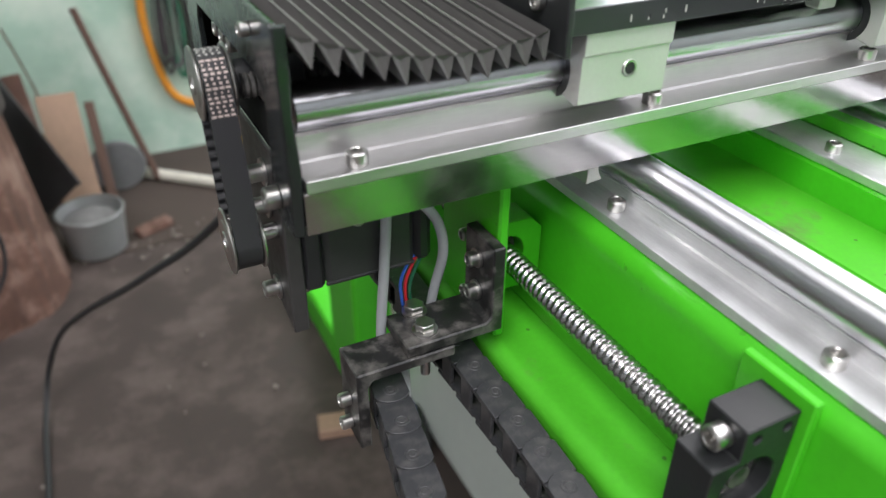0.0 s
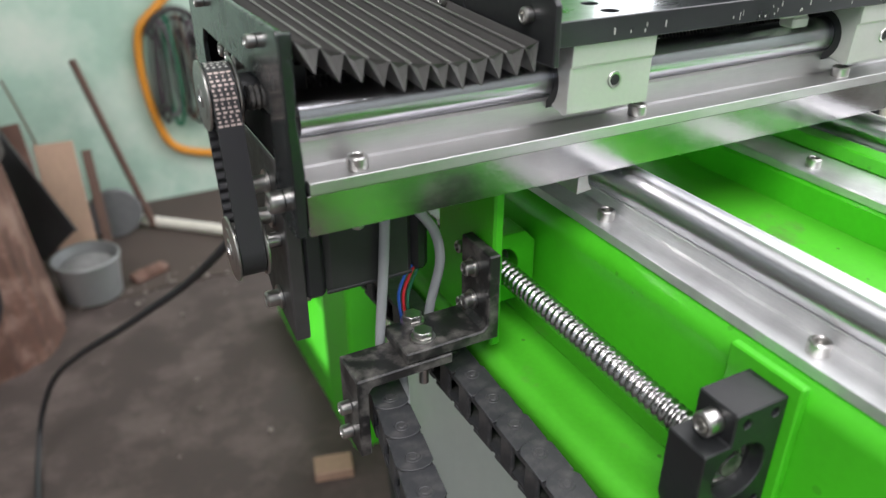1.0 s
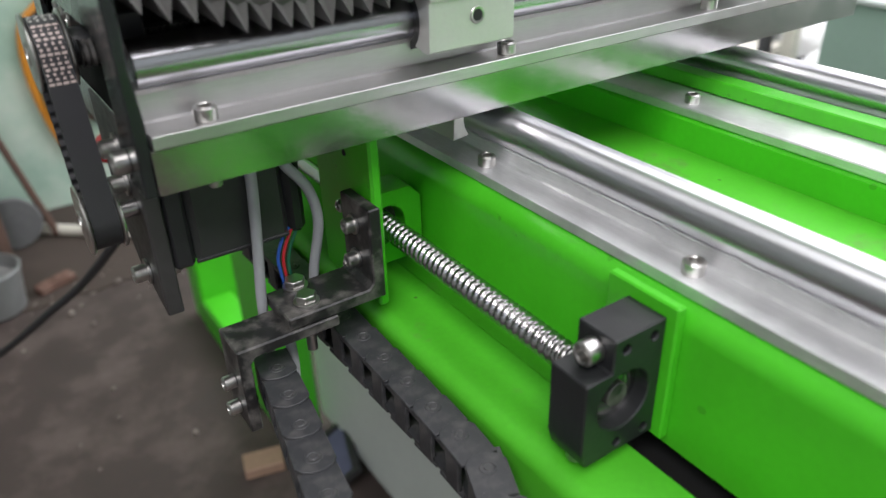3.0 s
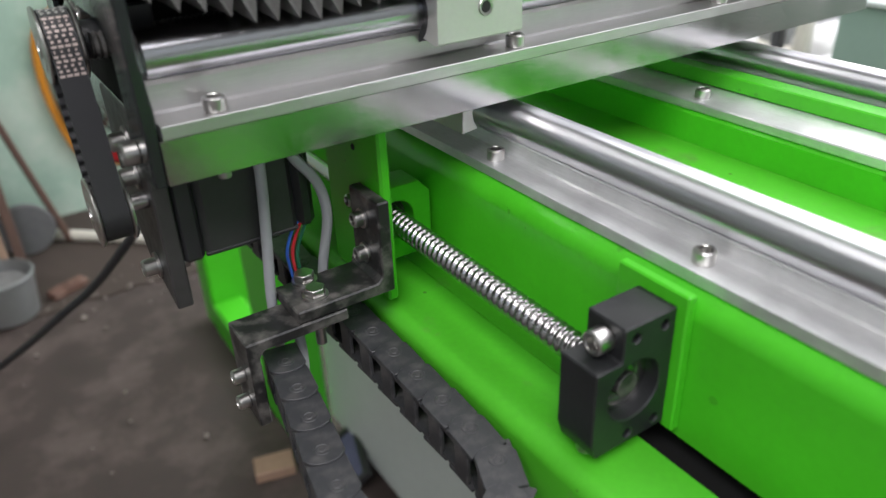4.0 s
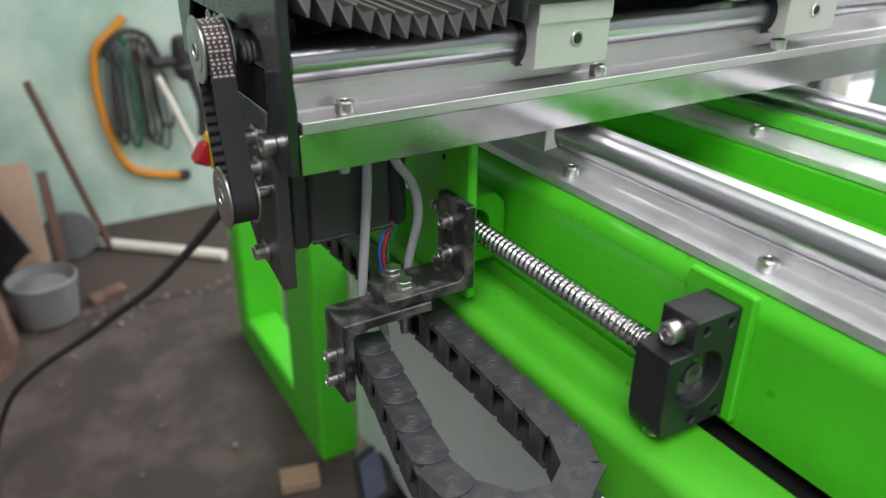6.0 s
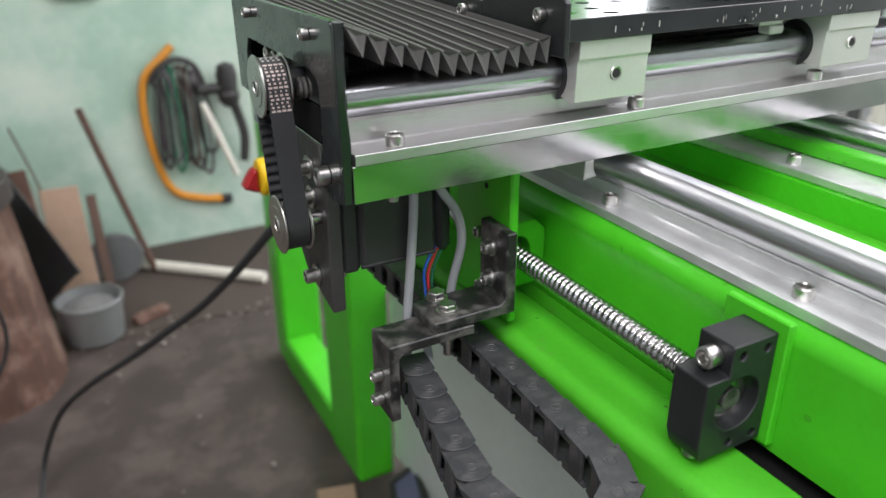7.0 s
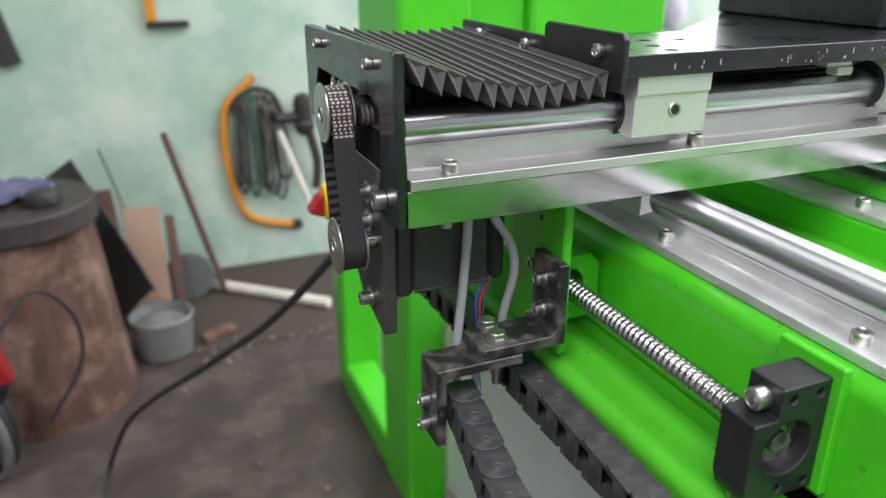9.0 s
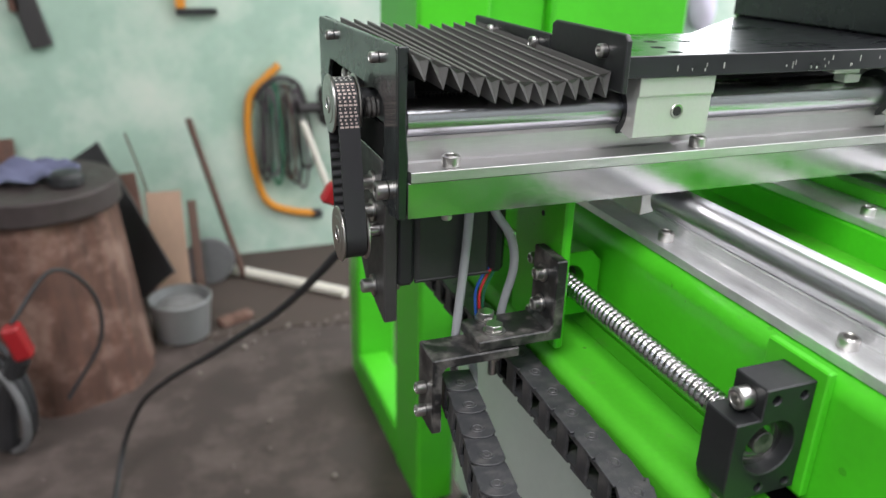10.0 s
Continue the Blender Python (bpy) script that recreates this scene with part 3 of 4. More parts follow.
for k in range(NF):
    (x0, z0), (x1, z1) = ridge(k), ridge(k + 1)
    bm = bmesh.new()
    w0, w1 = 0.0012 * math.sin(2.7 * k), 0.0012 * math.sin(2.7 * k + 2.7)
    xv, zv = x0 * 0.20 + x1 * 0.80, (z0 + z1) / 2 - 0.0118 - 0.0010 * math.sin(1.9 * k)
    af, ab = bm.verts.new((x0 + 0.0003, YA + w0, z0)), bm.verts.new((x0 + 0.0003, YB, rear(k)))
    cf, cb = bm.verts.new((x1, YA + w1, z1)), bm.verts.new((x1, YB, rear(k + 1)))
    vf, vb = bm.verts.new((xv, YA + 0.0005, zv)), bm.verts.new((xv, YB, rear(k + 0.5) - 0.0128))
    mid = bm.verts.new(((x0 + x1) / 2, YA + 0.0014, (z0 + z1) / 2 - 0.0022))
    for face in ((af, ab, vb, vf), (vf, vb, cb, cf), (af, vf, mid), (mid, vf, cf), (af, mid, cf)):
        bm.faces.new(face)
    part("pleat", bm, BELLOW, bel, smooth=0)
bm = bmesh.new()
for k in range(1, NF):
    x, z = ridge(k)
    seam = box(x - 0.0006, x + 0.0009, YA - 0.001, YB, z - 0.0006, z + 0.0006, 0.0003)
    for v in seam.verts:
        v.co.z += (rear(k) - z) * (v.co.y - YA) / (YB - YA)
    merge(bm, seam)
part("ridge_seams", bm, BELLOW, bel, "stiffened pleat edges")

# ---- end plate and belt drive ----
hold = thing("screw_bearing", "black bearing housing of the table screw behind the end plate", "bearing housing", (0.0, 0.07, 0.926))
part("housing", box(-0.0045, 0.012, 0.029, 0.118, 0.9452, 0.9690, 0.001), BLACK, hold)
for y in (0.078, 0.092, 0.106):
    cap_screw(hold, (-0.0047, y, 0.9600), "x", True, 0.0075, 0.0045)
endp = thing("end_plate", "black enamelled bent steel end plate with a cut-out", "end plate", (-0.0085, 0.07, 0.906))
o = [(-0.0085, 0.906), (0.004, 0.9045), (0.018, 0.908), (0.020, 0.919), (0.0150, 0.929), (0.0135, 0.955), (0.017, 0.9615), (0.026, 0.9645), (0.136, 0.9645), (0.142, 0.956), (0.142, 0.93), (0.168, 0.93), (0.168, 0.986), (0.165, 0.988), (-0.006, 0.991), (-0.0085, 0.987)]
part("plate", extrude(o, -0.0100, -0.0070, "x", None, 0.0006), BLACK_GLOSS, endp)
part("front_flange", extrude([(-0.0100, 0.9065), (-0.0055, 0.9065), (-0.0045, 0.935), (-0.0058, 0.957), (-0.0045, 0.991), (-0.0100, 0.991)], -0.0108, -0.0086, "y", None, 0.0006), BLACK_GLOSS, endp)
part("clamp_bar", box(-0.0068, -0.0050, -0.006, 0.165, 0.970, 0.988, 0.0004), BLACK, endp)
for y, z, d in ((0.024, 0.9815, 0.0060), (0.126, 0.9805, 0.0060)):
    cap_screw(endp, (-0.0102, y, z), "x", True, d, 0.0042)
cap_screw(endp, (-0.0102, 0.0090, 0.9165), "x", True, 0.0100, 0.0062)

mplate = thing("motor_plate", "dark steel motor mounting plate", "mounting plate", (-0.002, 0.055, 0.826))
part("plate", extrude([(0.029, 0.828), (0.070, 0.838), (0.092, 0.860), (0.092, 0.925), (0.034, 0.925), (0.027, 0.903)], -0.0060, 0.0018, "x", None, 0.0008), PLATE, mplate)
for y, z in ((0.050, 0.9085), (0.050, 0.8915), (0.051, 0.8435)):
    cap_screw(mplate, (-0.0062, y, z), "x", True, 0.0085, 0.0065, 0.013)
part("nut", extrude(circle(0.040, 0.848, 0.0042, 6), 0.0018, 0.0062, "x", None, 0.0004), BOLT, mplate)
part("stud", rod((0.006, 0.040, 0.848), 0.005, 0.0022, "x", 14), BOLT, mplate)

motor = thing("stepper_motor", "black square stepper motor under the beam", "motor", (0.035, 0.058, 0.85))
part("body", box(0.0125, 0.060, 0.029, 0.086, 0.8500, 0.9064, 0.003), MOTOR, motor)
part("front_flange", box(0.0020, 0.0122, 0.029, 0.086, 0.8500, 0.9064, 0.002), DARK_STEEL, motor)
part("rear_cap", box(0.0603, 0.070, 0.0295, 0.0855, 0.8505, 0.906, 0.003), BLACK, motor)
part("tie_screw", rod((0.0123, 0.0295, 0.8525), 0.047, 0.0012, "x", 10), DARK_STEEL, motor)

drive = thing("belt_drive", "toothed belt drive with two flanged steel pulleys", "belt drive", (-0.021, 0.04, 0.89))
UP, LO = (0.0520, 0.9535), (0.0385, 0.8835)
RP, XL, XR = 0.0148, -0.0300, -0.0145


def pulley(c, name):
    p = part(name, lathe([(0, 0.0050), (0, 0.0100), (0.0003, 0.0104), (0.0003, 0.0153), (0.0010, 0.0157), (0.0016, 0.0151), (0.0016, 0.0108), (0.0139, 0.0108), (0.0139, 0.0151), (0.0145, 0.0157), (0.0152, 0.0153), (0.0155, 0.0100), (0.0155, 0.005)], (XL, c[0], c[1]), "x", 48), BOLT, drive, "flanged steel pulley")
    part("hub", lathe([(0.0010, 0), (0.0010, 0.0026), (-0.0006, 0.0030), (-0.0006, 0.0046), (0.0, 0.0050)][::-1], (XL, c[0], c[1]), "x", 32), BOLT, p)
    bm = bmesh.new()
    for k in range(18):
        a = 2 * math.pi * k / 18
        box(XL + 0.0017, XR - 0.0017, -0.0010, 0.0010, 0.0106, 0.0119, 0.0003, bm, Matrix.Translation((0, c[0], c[1])) @ Matrix.Rotation(a, 4, "X"), 1)
    part("teeth", bm, BOLT, p)
    return p


pulley(UP, "upper_pulley")
pulley(LO, "lower_pulley")
part("screw_end", rod((-0.0144, UP[0], UP[1]), 0.015, 0.008, "x", 24), BLACK, drive, "black shaft collar")
part("motor_shaft", rod((-0.0144, LO[0], LO[1]), 0.0085, 0.004, "x", 20), SCREW, drive)

# belt loop: outer band and inner teeth
d = Vector((UP[0] - LO[0], UP[1] - LO[1]))
L = d.length
ux = d / L
nx = Vector((-ux.y, ux.x))      # to the +y side is -nx
RB = 0.0132


def loop_point(s, r):
    """Place and outward direction at arc length s along the belt's pitch loop."""
    half, full = math.pi * RB, 2 * (L + math.pi * RB)
    s %= full
    if s < L:
        nn, base = nx, Vector(LO) + ux * s
    elif s < L + half:
        a = (s - L) / RB
        nn = nx * math.cos(a) + ux * math.sin(a)
        base = Vector(UP)
    elif s < 2 * L + half:
        nn, base = -nx, Vector(UP) - ux * (s - L - half)
    else:
        a = (s - 2 * L - half) / RB
        nn = -nx * math.cos(a) - ux * math.sin(a)
        base = Vector(LO)
    return base + nn * r, nn


full = 2 * (L + math.pi * RB)
NT = round(full / 0.005)
bm = bmesh.new()
rows = []
for k in range(NT * 6):
    s = full * k / (NT * 6)
    ph = k % 6
    inner = 0.0126 if ph in (0, 5) else (0.0119 if ph in (1, 4) else 0.0110)
    o_, _ = loop_point(s, 0.0139)
    i_, _ = loop_point(s, inner)
    rows.append([bm.verts.new((x, p.x, p.y)) for x, p in ((XL + 0.0021, o_), (XR - 0.0021, o_), (XR - 0.0021, i_), (XL + 0.0021, i_))])
for a, b in zip(rows, rows[1:] + rows[:1]):
    for j in range(4):
        bm.faces.new((a[j], a[(j + 1) % 4], b[(j + 1) % 4], b[j]))
belt = part("belt", bm, RUBBER, drive, "black toothed rubber belt with white print")


def print_bar(s, x0, x1, length, mat):
    bm = bmesh.new()
    steps = 4
    prev = None
    for k in range(steps + 1):
        p, _ = loop_point(s + length * k / steps, 0.01400)
        row = [bm.verts.new((x0, p.x, p.y)), bm.verts.new((x1, p.x, p.y))]
        if prev:
            bm.faces.new((prev[0], prev[1], row[1], row[0]))
        prev = row
    return part("print_mark", bm, mat, belt)


W = XR - XL - 0.0042
for col in range(4):
    x0 = XL + 0.0021 + W * (0.06 + 0.235 * col)
    for k in range(22):
        gap = 0.0013 if k > 12 else 0.0
        print_bar(L - 0.013 + 0.0019 * k + gap, x0 + 0.0004 * (k % 2), x0 + W * 0.18 - 0.0005 * (k % 3), 0.0010, PINK if k < 13 else PRINT)


# ---- brackets that carry the cable chain ----
bra = thing("angle_bracket", "dusty black steel angle bolted to the hanger plate", "bracket", (0.085, 0.01, 0.816))
part("angle", extrude([(0.0420, 0.8160), (0.0962, 0.8160), (0.0962, 0.8670), (0.0895, 0.8670), (0.0895, 0.8260), (0.0865, 0.8228), (0.0420, 0.8225)], 0.0000, 0.0300, "y", None, 0.0007), DUSTY, bra)
cap_screw(bra, (0.0893, 0.0165, 0.8535), "x", True, 0.0082, 0.005, 0.011)
cap_screw(bra, (0.0893, 0.0165, 0.8335), "x", True, 0.0082, 0.005, 0.011)
hex_bolt(bra, (0.0575, 0.0265, 0.8226))
hex_bolt(bra, (0.0560, 0.0100, 0.8226))
part("bolt_tail", rod((0.0560, 0.0100, 0.7935), 0.016, 0.0027, "z", 16), BOLT, bra)
part("bolt_nut", extrude(circle(0.0560, 0.0100, 0.0052, 6), 0.8045, 0.8095, "z", None, 0.0004), BOLT, bra)
brb = thing("chain_bracket", "dusty black steel angle holding the cable chain end", "bracket", (0.03, 0.012, 0.756))
part("angle", extrude([(0.0140, 0.7660), (0.0200, 0.7660), (0.0200, 0.8060), (0.0225, 0.8095), (0.0680, 0.8097), (0.0680, 0.8157), (0.0140, 0.8157)], -0.0010, 0.0245, "y", None, 0.0007), DUSTY, brb)
cap_screw(brb, (0.0138, 0.0120, 0.7915), "x", True, 0.0075, 0.0060)
cap_screw(brb, (0.0138, 0.0120, 0.7755), "x", True, 0.0075, 0.0060)

# ---- cable chain lying on its side ----
chain = thing("cable_chain", "black nylon cable chain lying on its side in a loop", "cable chain", (0.055, -0.03, 0.781))
ZC, HC, WC, PL = 0.7835, 0.0205, 0.0185, 0.0225


def link_mesh():
    """One link: top and bottom plates with a rounded tongue and pivot, and two cross walls. It runs along +x."""
    bm = bmesh.new()
    hw = WC / 2
    for out in (1, -1):
        body = [(-0.0105, -hw * 0.97), (0.0085, -hw), (0.0120, -hw * 0.72), (0.0136, -hw * 0.35), (0.0139, 0), (0.0136, hw * 0.35), (0.0120, hw * 0.72), (0.0085, hw), (-0.0105, hw * 0.97)]
        under = [(0.004, -hw * 0.95), (0.0175, -hw * 0.95), (0.0175, hw * 0.95), (0.004, hw * 0.95)]
        cap = bmesh.new()
        extrude(body, 0, 0.0016, "z", cap, 0.0003)
        extrude(under, -0.0026, -0.0008, "z", cap)
        lathe([(0, 0.0040), (0.0004, 0.0037), (0.0004, 0.0029), (0.0001, 0.0026), (0.0001, 0.0019), (0.0004, 0.0016), (0.0004, 0)], (0.0050, 0, 0.0016), "z", 16, cap)
        for v in cap.verts:
            v.co.z += HC / 2 - 0.0012 + 0.045 * v.co.x
        if out < 0:
            bmesh.ops.scale(cap, vec=(1, 1, -1), verts=cap.verts[:])
        merge(bm, cap)
    for s in (-1, 1):
        box(-0.0070, 0.0036, s * (hw - 0.0012) - 0.0011, s * (hw - 0.0012) + 0.0011, -HC / 2 + 0.001, HC / 2 - 0.001, 0.0004, bm)
    return finish(bm, "link", PLASTIC)


LINK = link_mesh()
pts = [Vector(p) for p in ((0.0345, 0.010), (0.0305, -0.015), (0.0225, -0.058), (0.0185, -0.080), (0.0165, -0.097), (0.0200, -0.113), (0.0315, -0.129), (0.0495, -0.1365), (0.0670, -0.1300), (0.0775, -0.1140), (0.0805, -0.095), (0.0815, -0.05), (0.0820, 0.05), (0.0825, 0.15), (0.0830, 0.42))]
path = smooth_path([(p.x, p.y, 0) for p in pts], 24)
acc, want = 0.0, 0.0
for a, b in zip(path, path[1:]):
    seg = (b - a).length
    while want <= acc + seg:
        p = a.lerp(b, (want - acc) / seg)
        t = (b - a).normalized()
        ob = part("link", LINK, PLASTIC, chain)
        ob.matrix_basis = Matrix.Translation(Vector((p.x, p.y, ZC)) - chain.location) @ Matrix.Rotation(math.atan2(t.y, t.x), 4, "Z")
        want += PL
    acc += seg

# ---- cables ----
for pts, label in (([(0.0425, 0.0235, 0.9066), (0.0425, 0.0235, 0.885), (0.0405, 0.0250, 0.850), (0.0390, 0.0275, 0.820), (0.0400, 0.0320, 0.790), (0.0460, 0.0400, 0.760)], "grey sheathed cable hanging from the beam to the chain"), ([(0.0560, 0.0235, 0.9066), (0.0590, 0.0235, 0.893), (0.0700, 0.0240, 0.876), (0.0740, 0.0255, 0.856), (0.0715, 0.0320, 0.828), (0.0690, 0.0340, 0.805)], "grey sheathed cable bowing from the beam to the chain")):
    cable = thing("motor_cable", label, "cable", pts[0], "grey cables")
    part("sheath", hose(pts, 0.0027), CABLE, cable)
for k, (mat, label) in enumerate(((BLUE, "thin blue motor lead"), (RED, "thin red motor lead"), (DKGREEN, "thin dark green motor lead"))):
    o = 0.0030 * k
    lead = thing("motor_lead", label, "wire", (0.06, 0.031, 0.85), "motor leads")
    part("insulation", hose([(0.0640, 0.0330, 0.8540), (0.0585 + o, 0.0325, 0.8520), (0.0530 + o, 0.0325, 0.8400), (0.0535 + o * 0.8, 0.0335, 0.8280), (0.0570 + o, 0.0360, 0.8080)], 0.0009, 8), mat, lead)
tail = thing("chain_cable", "grey cable looping down into the cable chain", "cable", (0.05, 0.02, 0.78))
part("sheath", hose([(0.0500, 0.0300, 0.8080), (0.0490, 0.0240, 0.7960), (0.0465, 0.0150, 0.7850), (0.0400, 0.0000, 0.7820), (0.0330, -0.0200, 0.7830)], 0.0028), CABLE, tail)


# ---- switch on the machine ----
sw = thing("control_box", "dark control box with a red and yellow rotary switch", "control box", (0.09, 0.4, 0.78))
part("case", box(0.085, 0.1695, 0.30, 0.52, 0.775, 0.865, 0.003), DARK_STEEL, sw)
part("yellow_plate", lathe([(-0.0450, 0.009), (0, 0.009), (0, 0.017), (0.008, 0.017), (0.010, 0.015)], (0.0398, 0.318, 0.815), "x", 24, None, True), YELLOW, sw, "yellow switch escutcheon")
part("red_knob", extrude([(0.0140, 0.8080), (0.0295, 0.8010), (0.0295, 0.8250), (0.0240, 0.8240)], 0.311, 0.325, "y", None, 0.0025), REDP, sw, "red rotary knob")

# ---- things under and beside the machine ----
cab = thing("grey_cabinet", "light grey painted steel cabinet under the bed", "cabinet", (0.6, 0.45, 0.0))
part("body", box(0.353, 0.95, 0.10, 0.786, 0.03, 0.40, 0.004), GREY_PAINT, cab)
part("lid", box(0.348, 0.955, 0.095, 0.790, 0.4005, 0.415, 0.003), GREY_PAINT, cab)
part("plinth", box(0.37, 0.93, 0.12, 0.77, 0.0, 0.0295, 0), DARK_STEEL, cab)
valve = thing("red_valve", "small red capped steel valve under the chain", "valve", (0.30, 0.40, 0.4152))
part("body", rod((0.395, 0.30, 0.4152), 0.03, 0.012, "z", 20, 0.002), GALV, valve)
part("cap", rod((0.395, 0.30, 0.4456), 0.012, 0.014, "z", 20, 0.003), REDP, valve, "red cap")
crate = thing("framed_panel", "flat black framed panel tilted up from the floor by the pedestal", "panel", (0.33, 0.66, 0.0))
tilt = Matrix.Translation((0.322, 0.735, 0.004)) @ Matrix.Rotation(radians(-18), 4, "Z") @ Matrix.Rotation(radians(-38), 4, "Y")
for b in ((0, 0.075, -0.012, 0), (0, 0.075, -0.142, -0.130), (0, 0.012, -0.1295, -0.0125), (0.063, 0.075, -0.1295, -0.0125)):
    part("frame_bar", box(b[0], b[1], b[2], b[3], 0, 0.014, 0.002, None, tilt), DARK_STEEL, crate)
part("panel", box(0.0122, 0.0628, -0.1296, -0.0124, 0.004, 0.009, 0.0005, None, tilt), CLOTH, crate, "dull bluish panel")
solo("wood_offcut", box(-0.036, 0.036, -0.024, 0.024, 0.0, 0.022, 0.002, None, Matrix.Translation((0.212, 0.744, 0.0005)) @ Matrix.Rotation(radians(-14), 4, "Z")), WOOD, "raw wood offcut lying on the concrete floor", "wood block")

# dirt strip along the wall, below the slab
solo("dirt_strip", extrude([(-2.6, 1.63), (-0.8, 1.62), (-0.45, 1.60), (-0.233, 1.588), (-0.15, 1.600), (-0.053, 1.572), (0.03, 1.585), (0.10, 1.572), (0.171, 1.580), (0.26, 1.560), (0.35, 1.556), (0.8, 1.585), (3.6, 1.62), (3.6, 2.16), (-2.6, 2.16)], 0.0005, 0.004, "z"), DIRT, "dark earthy strip of floor along the wall", "floor", kind="structure")
power = thing("power_cable", "thick black rubber power cable drooping from the machine to the floor", "cable", (-0.29, 0.85, 0.0))
part("sheath", hose([(-0.292, 0.72, 0.012), (-0.288, 0.85, 0.009), (-0.286, 0.95, 0.014), (-0.276, 1.03, 0.035), (-0.255, 1.05, 0.095), (-0.213, 0.995, 0.20), (-0.155, 0.880, 0.31), (-0.088, 0.745, 0.42), (-0.042, 0.650, 0.50), (-0.001, 0.585, 0.56), (0.032, 0.497, 0.64), (0.062, 0.425, 0.715), (0.100, 0.385, 0.776)], 0.0052, 10), RUBBER, power)
part("plug", box(-0.318, -0.266, 0.640, 0.722, 0.0, 0.035, 0.008), RUBBER, power)

# chopping stump with iron band
stump = thing("stump", "old reddish wooden chopping stump with a dark iron band", "stump", (-0.41, 1.52, 0.0))
rng = random.Random(11)
bm = bmesh.new()
SEGS, HGT = 56, (0.0, 0.05, 0.12, 0.2, 0.28, 0.36, 0.45)
grid = []
for h in HGT:
    row = []
    for k in range(SEGS):
        a = 2 * math.pi * k / SEGS
        cleft = -0.007 if k % 8 == 0 else 0.0
        rr = 0.205 - 0.045 * h / 0.45 + 0.010 * noise.noise(Vector((3 * math.cos(a), 3 * math.sin(a), 4 * h))) + 0.005 * math.sin(7 * a) + cleft
        row.append(bm.verts.new((-0.41 + rr * math.cos(a), 1.52 + rr * math.sin(a), h)))
    grid.append(row)
for a, b in zip(grid, grid[1:]):
    for k in range(SEGS):
        bm.faces.new((a[k], a[(k + 1) % SEGS], b[(k + 1) % SEGS], b[k]))
bm.faces.new(grid[0][::-1])
bm.faces.new(grid[-1])
part("trunk", bm, BARK, stump, smooth=50)
part("iron_band", lathe([(0.4505, 0.10), (0.4505, 0.178), (0.455, 0.182), (0.500, 0.180), (0.504, 0.176), (0.504, 0)], (-0.41, 1.52, 0), "z", 40), OLD_IRON, stump, "dark iron hoop and worn top")
rag = bmesh.new()
N = 16
g = [[rag.verts.new((-0.545 + 0.23 * i / N, 1.45 + 0.17 * j / N, 0.507 + 0.045 * abs(noise.noise(Vector((i * 0.22, j * 0.22, 1)))) + 0.012 * abs(math.sin(i * 0.55 + j * 0.35)))) for j in range(N + 1)] for i in range(N + 1)]
for i in range(N):
    for j in range(N):
        if (i - N / 2) ** 2 + (j - N / 2) ** 2 < (0.5 * N + 1.2 * math.sin(i + j)) ** 2:
            rag.faces.new((g[i][j], g[i + 1][j], g[i + 1][j + 1], g[i][j + 1]))
bmesh.ops.delete(rag, geom=[v for v in rag.verts if not v.link_faces], context="VERTS")
solo("rag", rag, CLOTH, "crumpled bluish grey rag lying on the stump", "rag")
solo("iron_lump", lathe([(0, 0.034), (0.006, 0.038), (0.022, 0.036), (0.030, 0.028), (0.033, 0.0)], (-0.335, 1.465, 0.5045), "z", 20), DARK_STEEL, "small dark iron weight on the stump", "weight")

# sheet, boards, bucket and rods against the wall
sheet = thing("steel_sheet", "dark folded steel sheet leaning on the wall", "sheet metal", (-0.3, 1.85, 0.0))
bm = bmesh.new()
q = [Vector(p) for p in ((-0.302, 1.95, 0.480), (-0.136, 1.715, 0.155), (-0.30, 1.765, 0.006), (-0.60, 1.98, 0.28))]
nrm = (q[1] - q[0]).cross(q[3] - q[0]).normalized() * 0.004
lo_v, hi_v = [bm.verts.new(p) for p in q], [bm.verts.new(p + nrm) for p in q]
for k in range(4):
    bm.faces.new((lo_v[k], lo_v[(k + 1) % 4], hi_v[(k + 1) % 4], hi_v[k]))
bm.faces.new(lo_v)
bm.faces.new(hi_v)
part("panel", bm, DARK_STEEL, sheet)
bm = bmesh.new()
e0, e1, sidev = q[0], q[1], Vector((0.0, -0.035, 0.008))
f = [bm.verts.new(p) for p in (e0, e1, e1 + sidev, e0 + sidev)] + [bm.verts.new(p + Vector((0.004, 0, 0.002))) for p in (e0, e1, e1 + sidev, e0 + sidev)]
for idx in ((0, 1, 2, 3), (4, 5, 6, 7), (0, 1, 5, 4), (1, 2, 6, 5), (2, 3, 7, 6), (3, 0, 4, 7)):
    bm.faces.new([f[i] for i in idx])
part("folded_edge", bm, DARK_STEEL, sheet)


def leaning_board(name, x, w, y0, y1, h, thick, mat, label, lean=0.0):
    m = Matrix.Translation((x, y0, 0.004)) @ Matrix.Rotation(radians(lean), 4, "Y") @ Matrix.Rotation(-math.atan2(y1 - y0, h), 4, "X")
    return solo(name, box(-w / 2, w / 2, 0, thick, 0, math.hypot(h, y1 - y0), 0.002, None, m), mat, label, "board", "boards against the wall")


leaning_board("board", -0.142, 0.098, 1.76, 1.90, 0.33, 0.018, WOOD, "raw tan board leaning against the wall")
leaning_board("board", -0.066, 0.026, 1.79, 1.92, 0.29, 0.03, RUST, "narrow dark brown board leaning against the wall")
leaning_board("board", -0.215, 0.05, 1.90, 2.02, 0.36, 0.015, BARK, "reddish weathered board behind the others", -4)
leaning_board("board", -0.62, 0.16, 1.98, 2.12, 0.46, 0.02, BARK, "wide reddish board leaning against the wall")
bucket = thing("bucket", "dented grey galvanised bucket on the floor", "bucket", (-0.128, 1.625, 0.0))
